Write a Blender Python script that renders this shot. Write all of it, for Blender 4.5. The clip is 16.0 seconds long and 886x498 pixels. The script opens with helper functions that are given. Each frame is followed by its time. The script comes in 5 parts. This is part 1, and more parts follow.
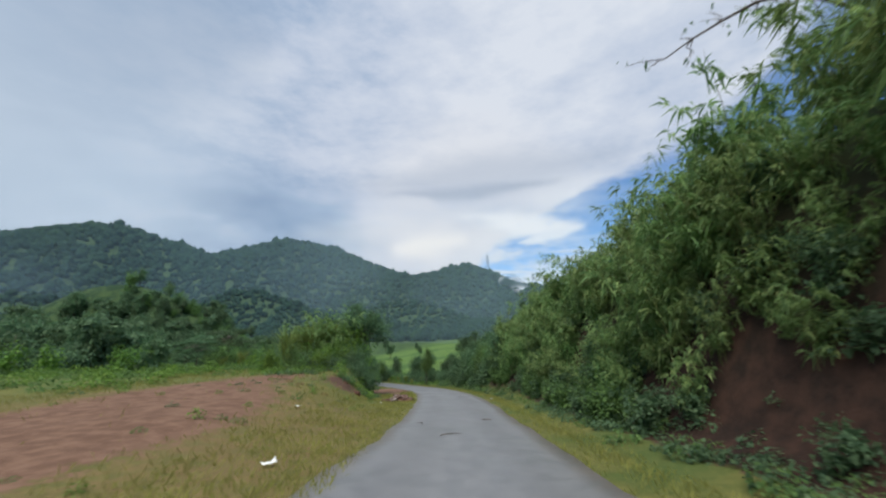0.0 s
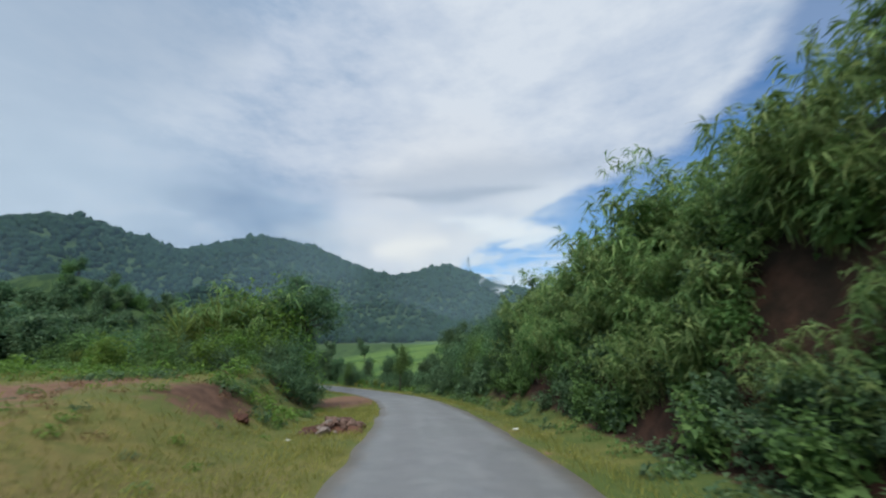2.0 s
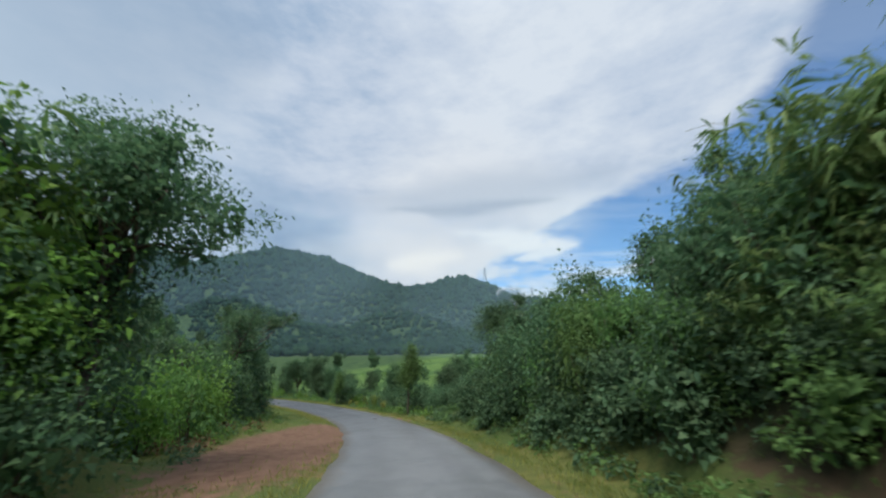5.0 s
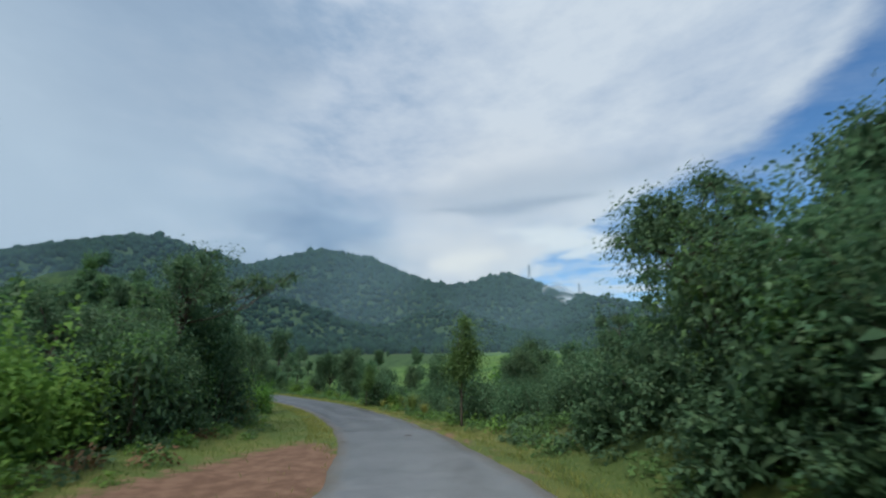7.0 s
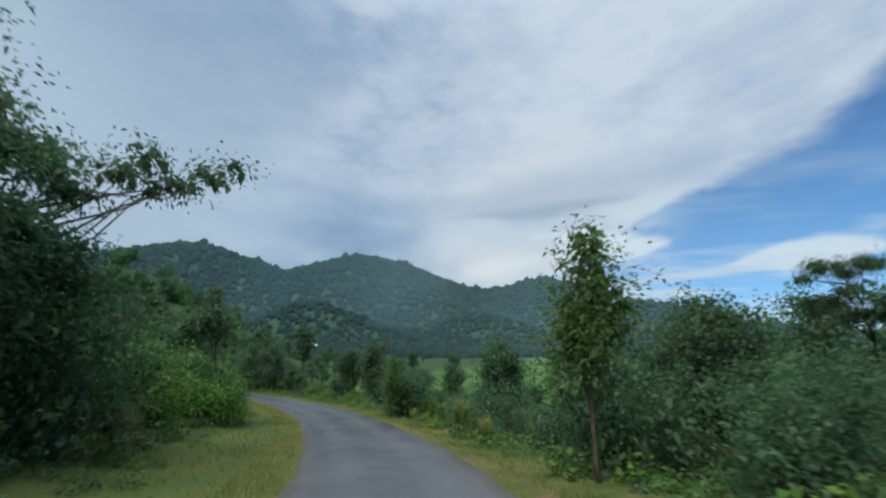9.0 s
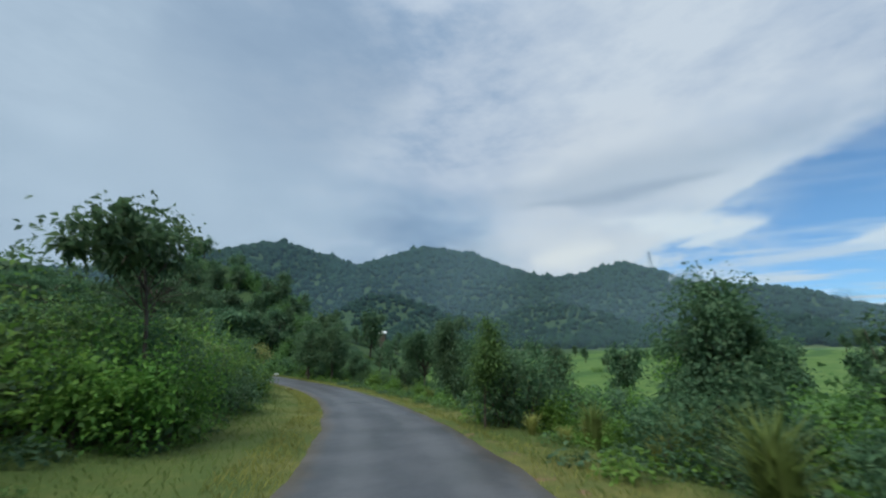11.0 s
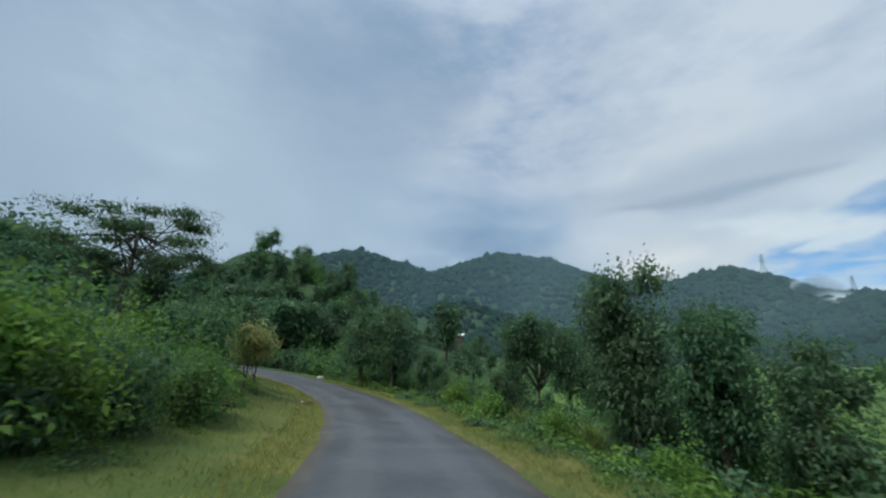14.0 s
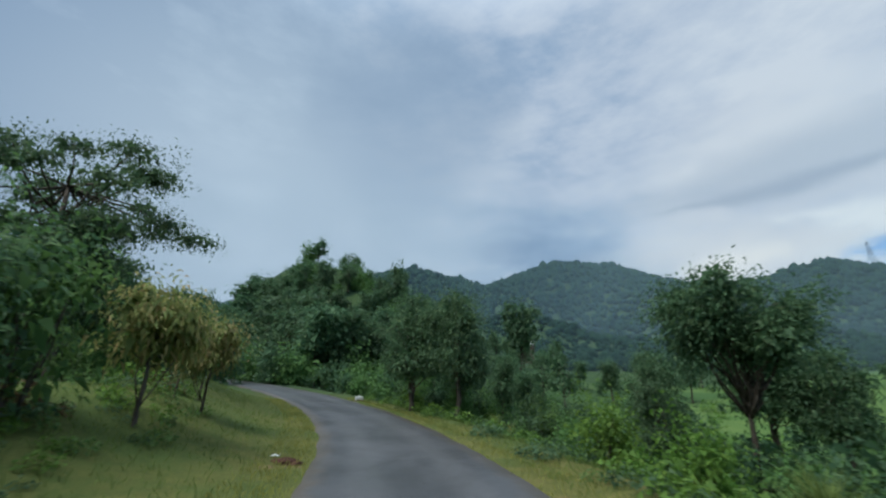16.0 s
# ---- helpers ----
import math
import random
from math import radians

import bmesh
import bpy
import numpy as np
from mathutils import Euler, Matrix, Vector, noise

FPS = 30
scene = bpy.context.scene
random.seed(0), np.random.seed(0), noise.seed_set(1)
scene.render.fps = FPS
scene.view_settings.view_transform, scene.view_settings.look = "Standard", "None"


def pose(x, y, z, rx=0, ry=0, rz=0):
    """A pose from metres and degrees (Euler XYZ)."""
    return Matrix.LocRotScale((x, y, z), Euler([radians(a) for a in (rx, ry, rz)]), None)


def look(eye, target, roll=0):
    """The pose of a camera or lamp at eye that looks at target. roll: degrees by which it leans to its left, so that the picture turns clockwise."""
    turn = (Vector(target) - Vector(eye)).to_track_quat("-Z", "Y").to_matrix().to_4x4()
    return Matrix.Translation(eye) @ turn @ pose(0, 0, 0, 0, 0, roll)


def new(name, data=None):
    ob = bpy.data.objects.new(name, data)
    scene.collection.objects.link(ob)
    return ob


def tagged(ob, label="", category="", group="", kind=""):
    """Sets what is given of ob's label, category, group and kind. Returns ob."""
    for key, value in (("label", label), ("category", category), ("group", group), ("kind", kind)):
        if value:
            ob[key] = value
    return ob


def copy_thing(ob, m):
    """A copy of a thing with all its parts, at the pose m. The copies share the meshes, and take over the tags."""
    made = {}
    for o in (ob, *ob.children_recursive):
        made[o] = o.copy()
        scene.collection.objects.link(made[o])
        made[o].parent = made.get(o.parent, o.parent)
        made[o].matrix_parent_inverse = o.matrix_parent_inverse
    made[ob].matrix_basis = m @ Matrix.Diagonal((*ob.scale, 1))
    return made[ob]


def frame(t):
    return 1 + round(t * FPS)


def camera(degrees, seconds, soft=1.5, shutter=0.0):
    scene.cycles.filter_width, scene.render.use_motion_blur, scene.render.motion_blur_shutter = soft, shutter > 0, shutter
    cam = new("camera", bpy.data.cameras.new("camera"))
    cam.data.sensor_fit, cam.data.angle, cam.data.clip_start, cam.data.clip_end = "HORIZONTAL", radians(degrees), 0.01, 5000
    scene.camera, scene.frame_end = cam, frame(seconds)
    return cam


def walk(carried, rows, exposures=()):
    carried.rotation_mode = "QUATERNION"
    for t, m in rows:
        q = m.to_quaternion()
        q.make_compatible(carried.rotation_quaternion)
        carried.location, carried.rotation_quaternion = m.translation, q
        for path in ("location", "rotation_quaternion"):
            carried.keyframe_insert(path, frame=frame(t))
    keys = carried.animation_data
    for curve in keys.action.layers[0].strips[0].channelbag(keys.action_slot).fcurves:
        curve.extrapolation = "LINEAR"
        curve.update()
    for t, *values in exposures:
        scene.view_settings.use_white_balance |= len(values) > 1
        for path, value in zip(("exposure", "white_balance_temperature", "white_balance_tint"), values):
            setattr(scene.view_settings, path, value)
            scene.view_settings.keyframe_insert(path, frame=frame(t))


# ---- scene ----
# ---------------------------------------------------------------- camera
cam = camera(96.9, 16.0, soft=2.2, shutter=0.35)
# seconds, x, y, z, yaw, pitch, roll
ROWS = [
    (0.0, 0.000, 0.000, 1.350, -0.00, 12.97, 1.30),
    (0.5, -0.001, 2.500, 1.161, -0.64, 12.93, 1.26),
    (1.0, -0.003, 5.000, 0.971, -1.42, 13.08, 1.22),
    (1.5, -0.008, 7.500, 0.778, -2.49, 13.14, 1.09),
    (2.0, -0.014, 10.000, 0.584, -3.02, 13.28, 0.86),
    (2.5, -0.022, 12.500, 0.388, -3.17, 13.43, 0.63),
    (3.0, -0.032, 15.000, 0.190, -3.07, 13.54, 0.53),
    (3.2, -0.037, 16.000, 0.110, -3.02, 13.64, 0.55),
    (3.9, -0.062, 19.500, -0.172, -2.57, 14.32, 0.62),
    (4.6, -0.169, 22.998, -0.462, -1.46, 15.30, 0.76),
    (5.3, -0.376, 26.492, -0.761, 0.14, 15.24, 0.73),
    (5.5, -0.454, 27.489, -0.849, 1.16, 14.66, 0.64),
    (6.0, -0.685, 29.978, -1.068, 4.56, 15.15, 0.44),
    (6.5, -0.971, 32.462, -1.286, 6.13, 15.50, 0.42),
    (7.0, -1.311, 34.938, -1.505, 5.43, 15.37, 0.67),
    (7.5, -1.717, 37.405, -1.724, 5.35, 15.88, 0.79),
    (8.0, -2.205, 39.857, -1.942, 5.72, 16.19, 0.52),
    (8.5, -2.778, 42.290, -2.156, 7.93, 16.58, 0.18),
    (9.0, -3.439, 44.701, -2.359, 10.35, 16.28, 0.07),
    (9.2, -3.729, 45.658, -2.437, 10.84, 16.30, 0.13),
    (9.9, -4.863, 48.969, -2.692, 13.90, 15.89, 0.06),
    (10.6, -6.181, 52.211, -2.921, 18.38, 15.33, -0.06),
    (11.3, -7.677, 55.374, -3.122, 21.54, 15.20, -0.21),
    (11.5, -8.137, 56.262, -3.175, 22.45, 15.36, -0.31),
    (12.0, -9.339, 58.454, -3.294, 25.85, 17.43, -0.49),
    (12.5, -10.609, 60.607, -3.401, 27.92, 17.62, -0.82),
    (13.0, -11.938, 62.725, -3.504, 28.94, 17.36, -1.26),
    (13.5, -13.324, 64.805, -3.603, 30.12, 17.22, -1.74),
    (14.0, -14.765, 66.849, -3.701, 30.69, 16.35, -2.14),
    (14.5, -16.258, 68.854, -3.795, 31.33, 16.26, -2.22),
    (15.0, -17.803, 70.819, -3.884, 33.79, 17.29, -1.92),
    (15.5, -19.406, 72.737, -3.966, 36.54, 18.11, -1.36),
    (16.0, -21.076, 74.597, -4.034, 39.05, 18.45, -0.68),
]
walk(cam, [(t, pose(x, y, z, 90 + p, r, yw)) for t, x, y, z, yw, p, r in ROWS],
     exposures=[(0.0, 0.12, 6400, 8.0), (2.5, 0.08, 6250, 5.0), (5.5, 0.16, 6300, 5.0), (6.0, 0.18, 6300, 5.0), (6.6, 0.0, 6100, 3.0), (9.0, -0.06, 6000, 2.0), (13.0, -0.12, 6000, 2.0), (16.0, -0.08, 6000, 2.0)])

# ---------------------------------------------------------------- world and sun
world = bpy.data.worlds.new("sky")
scene.world = world
world.use_nodes = True
wt = world.node_tree
wt.nodes.clear()


class Net:
    """Small helper for node trees."""

    def __init__(self, tree):
        self.t = tree

    def add(self, kind, operation=None, use_clamp=None, data_type=None, interpolation_type=None, attribute_name=None):
        n = self.t.nodes.new(kind)
        if operation is not None:
            n.operation = operation
        if use_clamp is not None:
            n.use_clamp = use_clamp
        if data_type is not None:
            n.data_type = data_type
        if interpolation_type is not None:
            n.interpolation_type = interpolation_type
        if attribute_name is not None:
            n.attribute_name = attribute_name
        return n

    def feed(self, sock, v):
        if isinstance(v, bpy.types.NodeSocket):
            self.t.links.new(v, sock)
        elif v is not None:
            sock.default_value = v

    def math(self, op, a, b=None, clamp=False):
        n = self.add("ShaderNodeMath", operation=op, use_clamp=clamp)
        self.feed(n.inputs[0], a)
        self.feed(n.inputs[1], b)
        return n.outputs[0]

    def vmath(self, op, a, b=None):
        n = self.add("ShaderNodeVectorMath", operation=op)
        self.feed(n.inputs[0], a)
        self.feed(n.inputs[1], b)
        return n.outputs["Value"] if op == "DOT_PRODUCT" else n.outputs[0]

    def mix(self, f, a, b):
        n = self.add("ShaderNodeMix", data_type="RGBA")
        self.feed(n.inputs[0], f)
        self.feed(n.inputs[6], a)
        self.feed(n.inputs[7], b)
        return n.outputs[2]

    def noise(self, vec, scale, detail=4.0, rough=0.55):
        n = self.add("ShaderNodeTexNoise")
        self.feed(n.inputs["Vector"], vec)
        self.feed(n.inputs["Scale"], scale)
        self.feed(n.inputs["Detail"], detail)
        self.feed(n.inputs["Roughness"], rough)
        return n.outputs[0]

    def span(self, v, a, b, lo=0.0, hi=1.0):
        n = self.add("ShaderNodeMapRange", interpolation_type="SMOOTHSTEP")
        self.feed(n.inputs[0], v)
        for i, q in enumerate((a, b, lo, hi)):
            n.inputs[i + 1].default_value = q
        return n.outputs[0]

    def ramp(self, v, stops):
        n = self.add("ShaderNodeValToRGB")
        e = n.color_ramp.elements
        while len(e) < len(stops):
            e.new(0.5)
        for el, (p, c) in zip(e, stops):
            el.position, el.color = p, (*c, 1)
        self.feed(n.inputs[0], v)
        return n.outputs[0]

    def mapping(self, vec, loc=(0, 0, 0), rot=(0, 0, 0), sca=(1, 1, 1)):
        n = self.add("ShaderNodeMapping")
        self.feed(n.inputs[0], vec)
        n.inputs[1].default_value, n.inputs[2].default_value, n.inputs[3].default_value = loc, rot, sca
        return n.outputs[0]


SUN_EL, SUN_AZ = radians(58), radians(-166)     # azimuth clockwise from +y
w = Net(wt)
d = w.add("ShaderNodeTexCoord").outputs["Generated"]
sep = w.add("ShaderNodeSeparateXYZ")
w.feed(sep.inputs[0], d)
up = w.math("MAXIMUM", sep.outputs[2], 0.06)
# cloud deck seen in perspective
px_ = w.math("DIVIDE", sep.outputs[0], up)
py_ = w.math("DIVIDE", sep.outputs[1], up)
flat = w.add("ShaderNodeCombineXYZ")
w.feed(flat.inputs[0], px_)
w.feed(flat.inputs[1], py_)
flat = flat.outputs[0]
long_bands = w.noise(w.mapping(flat, (3.1, 0.4, 0), (0, 0, radians(-24)), (0.50, 0.22, 1)), 1.0, 2.5, 0.45)
puffs = w.noise(w.mapping(d, (1.3, 7.7, 0), (0, radians(20), radians(-30)), (1.0, 1.0, 2.2)), 3.1, 7, 0.58)
fluff = w.noise(w.mapping(d, (4.3, 1.7, 2), (0, radians(25), 0), (1.0, 1.0, 2.4)), 7.5, 8, 0.62)
shade = w.math("ADD", w.math("MULTIPLY", long_bands, 0.32), w.math("ADD", w.math("MULTIPLY", puffs, 0.50), w.math("MULTIPLY", fluff, 0.32)))
# the deck thins and whitens towards its open edge in the east
east = w.vmath("DOT_PRODUCT", d, (0.80, 0.25, 0.20))
shade = w.math("ADD", w.math("SUBTRACT", shade, 0.095), w.math("MULTIPLY", east, 0.19))
shade = w.math("ADD", shade, w.math("MULTIPLY", w.span(w.vmath("DOT_PRODUCT", d, (-0.10, 0.72, 0.69)), 0.70, 1.0), 0.085))
deck = w.ramp(shade, [(0.36, (0.26, 0.355, 0.52)), (0.48, (0.38, 0.475, 0.635)), (0.58, (0.55, 0.61, 0.735)), (0.72, (0.71, 0.745, 0.825))])
# paler towards the gap ahead
glow = w.span(w.vmath("DOT_PRODUCT", d, (0.06, 0.965, 0.255)), 0.93, 1.0)
deck = w.mix(w.math("MULTIPLY", glow, w.span(puffs, 0.35, 0.6, 0.10, 0.65)), deck, (0.76, 0.76, 0.80, 1))
west = w.span(w.vmath("DOT_PRODUCT", d, (-0.86, 0.42, 0.28)), 0.74, 1.0)
deck = w.mix(w.math("MULTIPLY", west, 0.62), deck, (0.66, 0.74, 0.83, 1))
# clear air south-east of the deck's edge
sky = w.add("ShaderNodeTexSky")
sky.sky_type, sky.sun_disc, sky.sun_elevation, sky.sun_rotation = "NISHITA", False, SUN_EL, SUN_AZ
sky.altitude, sky.air_density, sky.dust_density, sky.ozone_density = 600, 1.0, 0.0, 6.0
blue = w.mix(1.0, (0, 0, 0, 1), sky.outputs[0])
vsc = w.add("ShaderNodeVectorMath", operation="SCALE")
w.feed(vsc.inputs[0], blue)
vsc.inputs[3].default_value = 0.125
blue = w.vmath("MULTIPLY", vsc.outputs[0], (0.92, 1.10, 1.18))
wisp_n = w.noise(w.mapping(flat, (0.5, 2.2, 0), (0, 0, radians(35)), (0.35, 0.9, 1)), 0.9, 8, 0.6)
low = w.span(sep.outputs[2], 0.30, 0.10)
wisps = w.math("MULTIPLY", w.span(wisp_n, 0.47, 0.62), w.math("ADD", w.math("MULTIPLY", low, 0.9), 0.22))
blue = w.mix(wisps, blue, (0.70, 0.76, 0.84, 1))
blue = w.mix(w.math("MULTIPLY", glow, w.span(fluff, 0.38, 0.60, 0.15, 0.95)), blue, (0.72, 0.77, 0.84, 1))
haze = w.span(sep.outputs[2], 0.16, 0.02)
blue = w.mix(w.math("MULTIPLY", haze, 0.45), blue, (0.50, 0.60, 0.72, 1))
# the deck's open edge: height over bearing, in degrees; its tip lies in the north-north-east
az = w.math("ARCTAN2", sep.outputs[0], sep.outputs[1])
az_d = w.math("MINIMUM", w.math("MULTIPLY", az, 180 / math.pi), 58.0)
el_d = w.math("MULTIPLY", w.math("ARCSINE", sep.outputs[2]), 180 / math.pi)
past = w.math("MAXIMUM", w.math("SUBTRACT", az_d, 15.0), 0.0)
lip = w.math("ADD", 17.7, w.math("ADD", w.math("MULTIPLY", past, 0.27), w.math("MULTIPLY", w.math("MINIMUM", w.math("SUBTRACT", az_d, 15.0), 0.0), 0.75)))
lip = w.math("ADD", lip, w.math("MULTIPLY", w.math("POWER", w.math("MAXIMUM", w.math("SUBTRACT", az_d, 33.0), 0.0), 2.0), 0.023))
lip = w.math("MULTIPLY", lip, w.span(az, radians(100), radians(165), 1.0, 0.0))
edge_n = w.noise(w.mapping(d, (2, 5, 0), (0, radians(28), 0), (1.0, 1.0, 2.6)), 5.0, 7, 0.6)
ragged = w.math("ADD", w.math("MULTIPLY", w.math("SUBTRACT", fluff, 0.5), 4.0), w.math("MULTIPLY", w.math("SUBTRACT", edge_n, 0.5), 6.5))
edge = w.math("ADD", w.math("SUBTRACT", lip, el_d), ragged)
gap = w.span(w.math("DIVIDE", edge, w.math("ADD", 0.55, w.math("MULTIPLY", past, 0.06))), -1.0, 1.0)
rim = w.math("MULTIPLY", w.span(edge, -7.0, 0.5), w.math("SUBTRACT", 1.0, gap))
deck = w.mix(w.math("MULTIPLY", rim, w.span(puffs, 0.36, 0.60, 0.10, 0.70)), deck, (0.76, 0.785, 0.84, 1))
full = w.mix(gap, deck, blue)
# torn strips of white cloud at the tip of the gap, and the grey underside above them
el = w.math("ADD", w.math("ARCSINE", sep.outputs[2]), w.math("MULTIPLY", w.math("SUBTRACT", fluff, 0.5), 0.05))


def strip(az0, az1, mid_az, el_mid, slope, thick, soft_):
    """Long cloud strip: bearings, height at its middle bearing, slope and half thickness, in degrees."""
    line = w.math("ADD", radians(el_mid), w.math("MULTIPLY", w.math("SUBTRACT", az, radians(mid_az)), slope))
    off = w.math("ABSOLUTE", w.math("SUBTRACT", el, line))
    wide = w.math("MULTIPLY", w.span(az, radians(az1), radians(mid_az)), w.span(az, radians(az0), radians(mid_az)))
    body = w.span(w.math("SUBTRACT", w.math("MULTIPLY", wide, radians(thick)), off), -radians(soft_), radians(soft_))
    return w.math("MULTIPLY", body, w.span(wide, 0.0, 0.25))


full = w.mix(w.math("MULTIPLY", strip(-68, -20, -45, 38, 0.0, 13, 9), 0.60), full, (0.31, 0.40, 0.545, 1))
full = w.mix(w.math("MULTIPLY", strip(-18, 34, 7, 23.0, 0.05, 3.2, 2.2), 0.62), full, (0.45, 0.51, 0.62, 1))
full = w.mix(w.math("MULTIPLY", strip(-12, 22, 5, 21.0, 0.02, 0.9, 0.7), 0.60), full, (0.36, 0.42, 0.54, 1))
full = w.mix(w.math("MULTIPLY", strip(-26, 15, -3, 14.6, 0.0, 3.2, 2.6), 0.42), full, (0.80, 0.79, 0.80, 1))
full = w.mix(w.math("MULTIPLY", strip(-9, 6, -2, 13.6, 0.1, 1.5, 1.3), 0.60), full, (0.95, 0.92, 0.88, 1))
full = w.mix(w.math("MULTIPLY", strip(0, 23.5, 12, 16.2, -0.14, 1.6, 0.9), w.span(fluff, 0.36, 0.56, 0.25, 0.95)), full, (0.84, 0.86, 0.89, 1))
full = w.mix(w.math("MULTIPLY", strip(10.5, 22, 14.5, 13.7, 0.22, 0.75, 0.35), 0.85), full, (0.80, 0.84, 0.89, 1))
full = w.mix(w.math("MULTIPLY", strip(24, 42, 34, 11.2, 0.0, 1.7, 0.5), 0.90), full, (0.80, 0.84, 0.89, 1))
# an overcast sky is brightest overhead
vz = w.add("ShaderNodeVectorMath", operation="SCALE")
w.feed(vz.inputs[0], full)
w.feed(vz.inputs[3], w.span(sep.outputs[2], 0.70, 1.0, 1.0, 2.0))
full = vz.outputs[0]
# ground side of the sphere
full = w.mix(w.span(sep.outputs[2], 0.0, -0.05), full, (0.06, 0.08, 0.06, 1))
bg = w.add("ShaderNodeBackground")
w.feed(bg.inputs[0], full)
bg.inputs[1].default_value = 0.92
w.feed(w.add("ShaderNodeOutputWorld").inputs[0], bg.outputs[0])

sun_data = bpy.data.lights.new("sun", "SUN")
sun_data.energy, sun_data.angle, sun_data.color = 3.7, radians(35), (1.0, 0.96, 0.90)
sun = new("sun", sun_data)
sun.matrix_world = look((60 * math.sin(SUN_AZ), 60 * math.cos(SUN_AZ), 60 * math.tan(SUN_EL)), (0, 0, 0))

# ---------------------------------------------------------------- materials


def material(name, rough=0.8, spec=0.3):
    m = bpy.data.materials.new(name)
    m.use_nodes = True
    n = Net(m.node_tree)
    p = m.node_tree.nodes["Principled BSDF"]
    p.inputs["Roughness"].default_value = rough
    p.inputs["Specular IOR Level"].default_value = spec
    return m, n, p


def bumped(n, p, height, strength, dist):
    b = n.add("ShaderNodeBump")
    b.inputs["Strength"].default_value, b.inputs["Distance"].default_value = strength, dist
    n.feed(b.inputs["Height"], height)
    n.feed(p.inputs["Normal"], b.outputs[0])


def leaf_material(name, dark, mid, light, rough=0.55, through_light=0.46, tint=0.3):
    """Leaves: colour varies leaf by leaf and plant by plant; a share of the light passes through."""
    m, n, p = material(name, rough + 0.1, 0.25)
    geo, info = n.add("ShaderNodeNewGeometry"), n.add("ShaderNodeObjectInfo")
    low = tuple(0.55 * a_ + 0.45 * b_ for a_, b_ in zip(dark, mid))
    high = tuple(0.45 * a_ + 0.55 * b_ for a_, b_ in zip(mid, light))
    col = n.ramp(geo.outputs["Random Per Island"], [(0.0, low), (0.5, mid), (0.94, high), (1.0, light)])
    obn = n.noise(n.add("ShaderNodeTexCoord").outputs["Object"], 1.3, 3)
    v = n.math("ADD", n.math("MULTIPLY", info.outputs["Random"], tint), n.math("ADD", n.math("MULTIPLY", obn, 1.2), 0.40 - tint / 2))
    hsv = n.add("ShaderNodeHueSaturation")
    n.feed(hsv.inputs["Color"], col)
    n.feed(hsv.inputs["Value"], v)
    n.feed(hsv.inputs["Hue"], n.math("ADD", 0.485, n.math("MULTIPLY", info.outputs["Random"], 0.03)))
    n.feed(p.inputs["Base Color"], hsv.outputs[0])
    tr = n.add("ShaderNodeBsdfTranslucent")
    n.feed(tr.inputs[0], hsv.outputs[0])
    mx = n.add("ShaderNodeMixShader")
    mx.inputs[0].default_value = through_light
    n.feed(mx.inputs[1], p.outputs[0])
    n.feed(mx.inputs[2], tr.outputs[0])
    n.feed(m.node_tree.nodes["Material Output"].inputs[0], mx.outputs[0])
    return m


LEAF = leaf_material("leaf_green", (0.058, 0.116, 0.037), (0.104, 0.192, 0.055), (0.172, 0.276, 0.078))
LEAF_DARK = leaf_material("leaf_dark_green", (0.052, 0.096, 0.055), (0.086, 0.156, 0.072), (0.150, 0.215, 0.100))
LEAF_BRIGHT = leaf_material("leaf_bright_green", (0.068, 0.138, 0.028), (0.130, 0.240, 0.042), (0.220, 0.340, 0.068))
LEAF_BAMBOO = leaf_material("leaf_bamboo", (0.080, 0.148, 0.052), (0.160, 0.258, 0.086), (0.340, 0.420, 0.150))
LEAF_PINK = leaf_material("leaf_young_reddish", (0.12, 0.17, 0.045), (0.22, 0.25, 0.075), (0.42, 0.30, 0.14))
LEAF_DRY = leaf_material("leaf_dry", (0.10, 0.055, 0.025), (0.17, 0.10, 0.05), (0.26, 0.18, 0.09), 0.8, 0.1)
GRASS = leaf_material("grass_blade", (0.215, 0.232, 0.056), (0.285, 0.285, 0.076), (0.37, 0.335, 0.115), 0.7, 0.5)
GRASS_GREEN = leaf_material("grass_blade_green", (0.125, 0.172, 0.042), (0.165, 0.212, 0.056), (0.22, 0.262, 0.078), 0.65, 0.5)


def bark_material(name, a, b):
    m, n, p = material(name, 0.85, 0.2)
    co = n.add("ShaderNodeTexCoord").outputs["Object"]
    st = n.noise(n.mapping(co, sca=(6, 6, 1.2)), 3.0, 6)
    n.feed(p.inputs["Base Color"], n.mix(n.span(st, 0.35, 0.65), (*a, 1), (*b, 1)))
    bumped(n, p, st, 0.6, 0.02)
    return m


BARK = bark_material("bark_brown", (0.045, 0.035, 0.025), (0.13, 0.105, 0.08))
CULM = bark_material("bamboo_culm", (0.07, 0.09, 0.03), (0.17, 0.17, 0.07))

# wet asphalt: worn wheel tracks, patches, damp sheen
ASPHALT, n, p = material("wet_asphalt", 0.5, 0.5)
co = n.add("ShaderNodeTexCoord").outputs["Object"]
fine, mid_, big = n.noise(co, 90, 3), n.noise(co, 3.2, 6, 0.65), n.noise(co, 0.55, 5, 0.6)
uv = n.add("ShaderNodeAttribute", attribute_name="across")
track = n.math("ABSOLUTE", n.math("SUBTRACT", n.math("ABSOLUTE", uv.outputs["Fac"]), 0.75))
worn = n.span(n.math("ADD", track, n.math("MULTIPLY", n.math("SUBTRACT", mid_, 0.5), 0.5)), 0.45, 0.1)
pale_stretch = n.add("ShaderNodeAttribute", attribute_name="pale_stretch").outputs["Fac"]
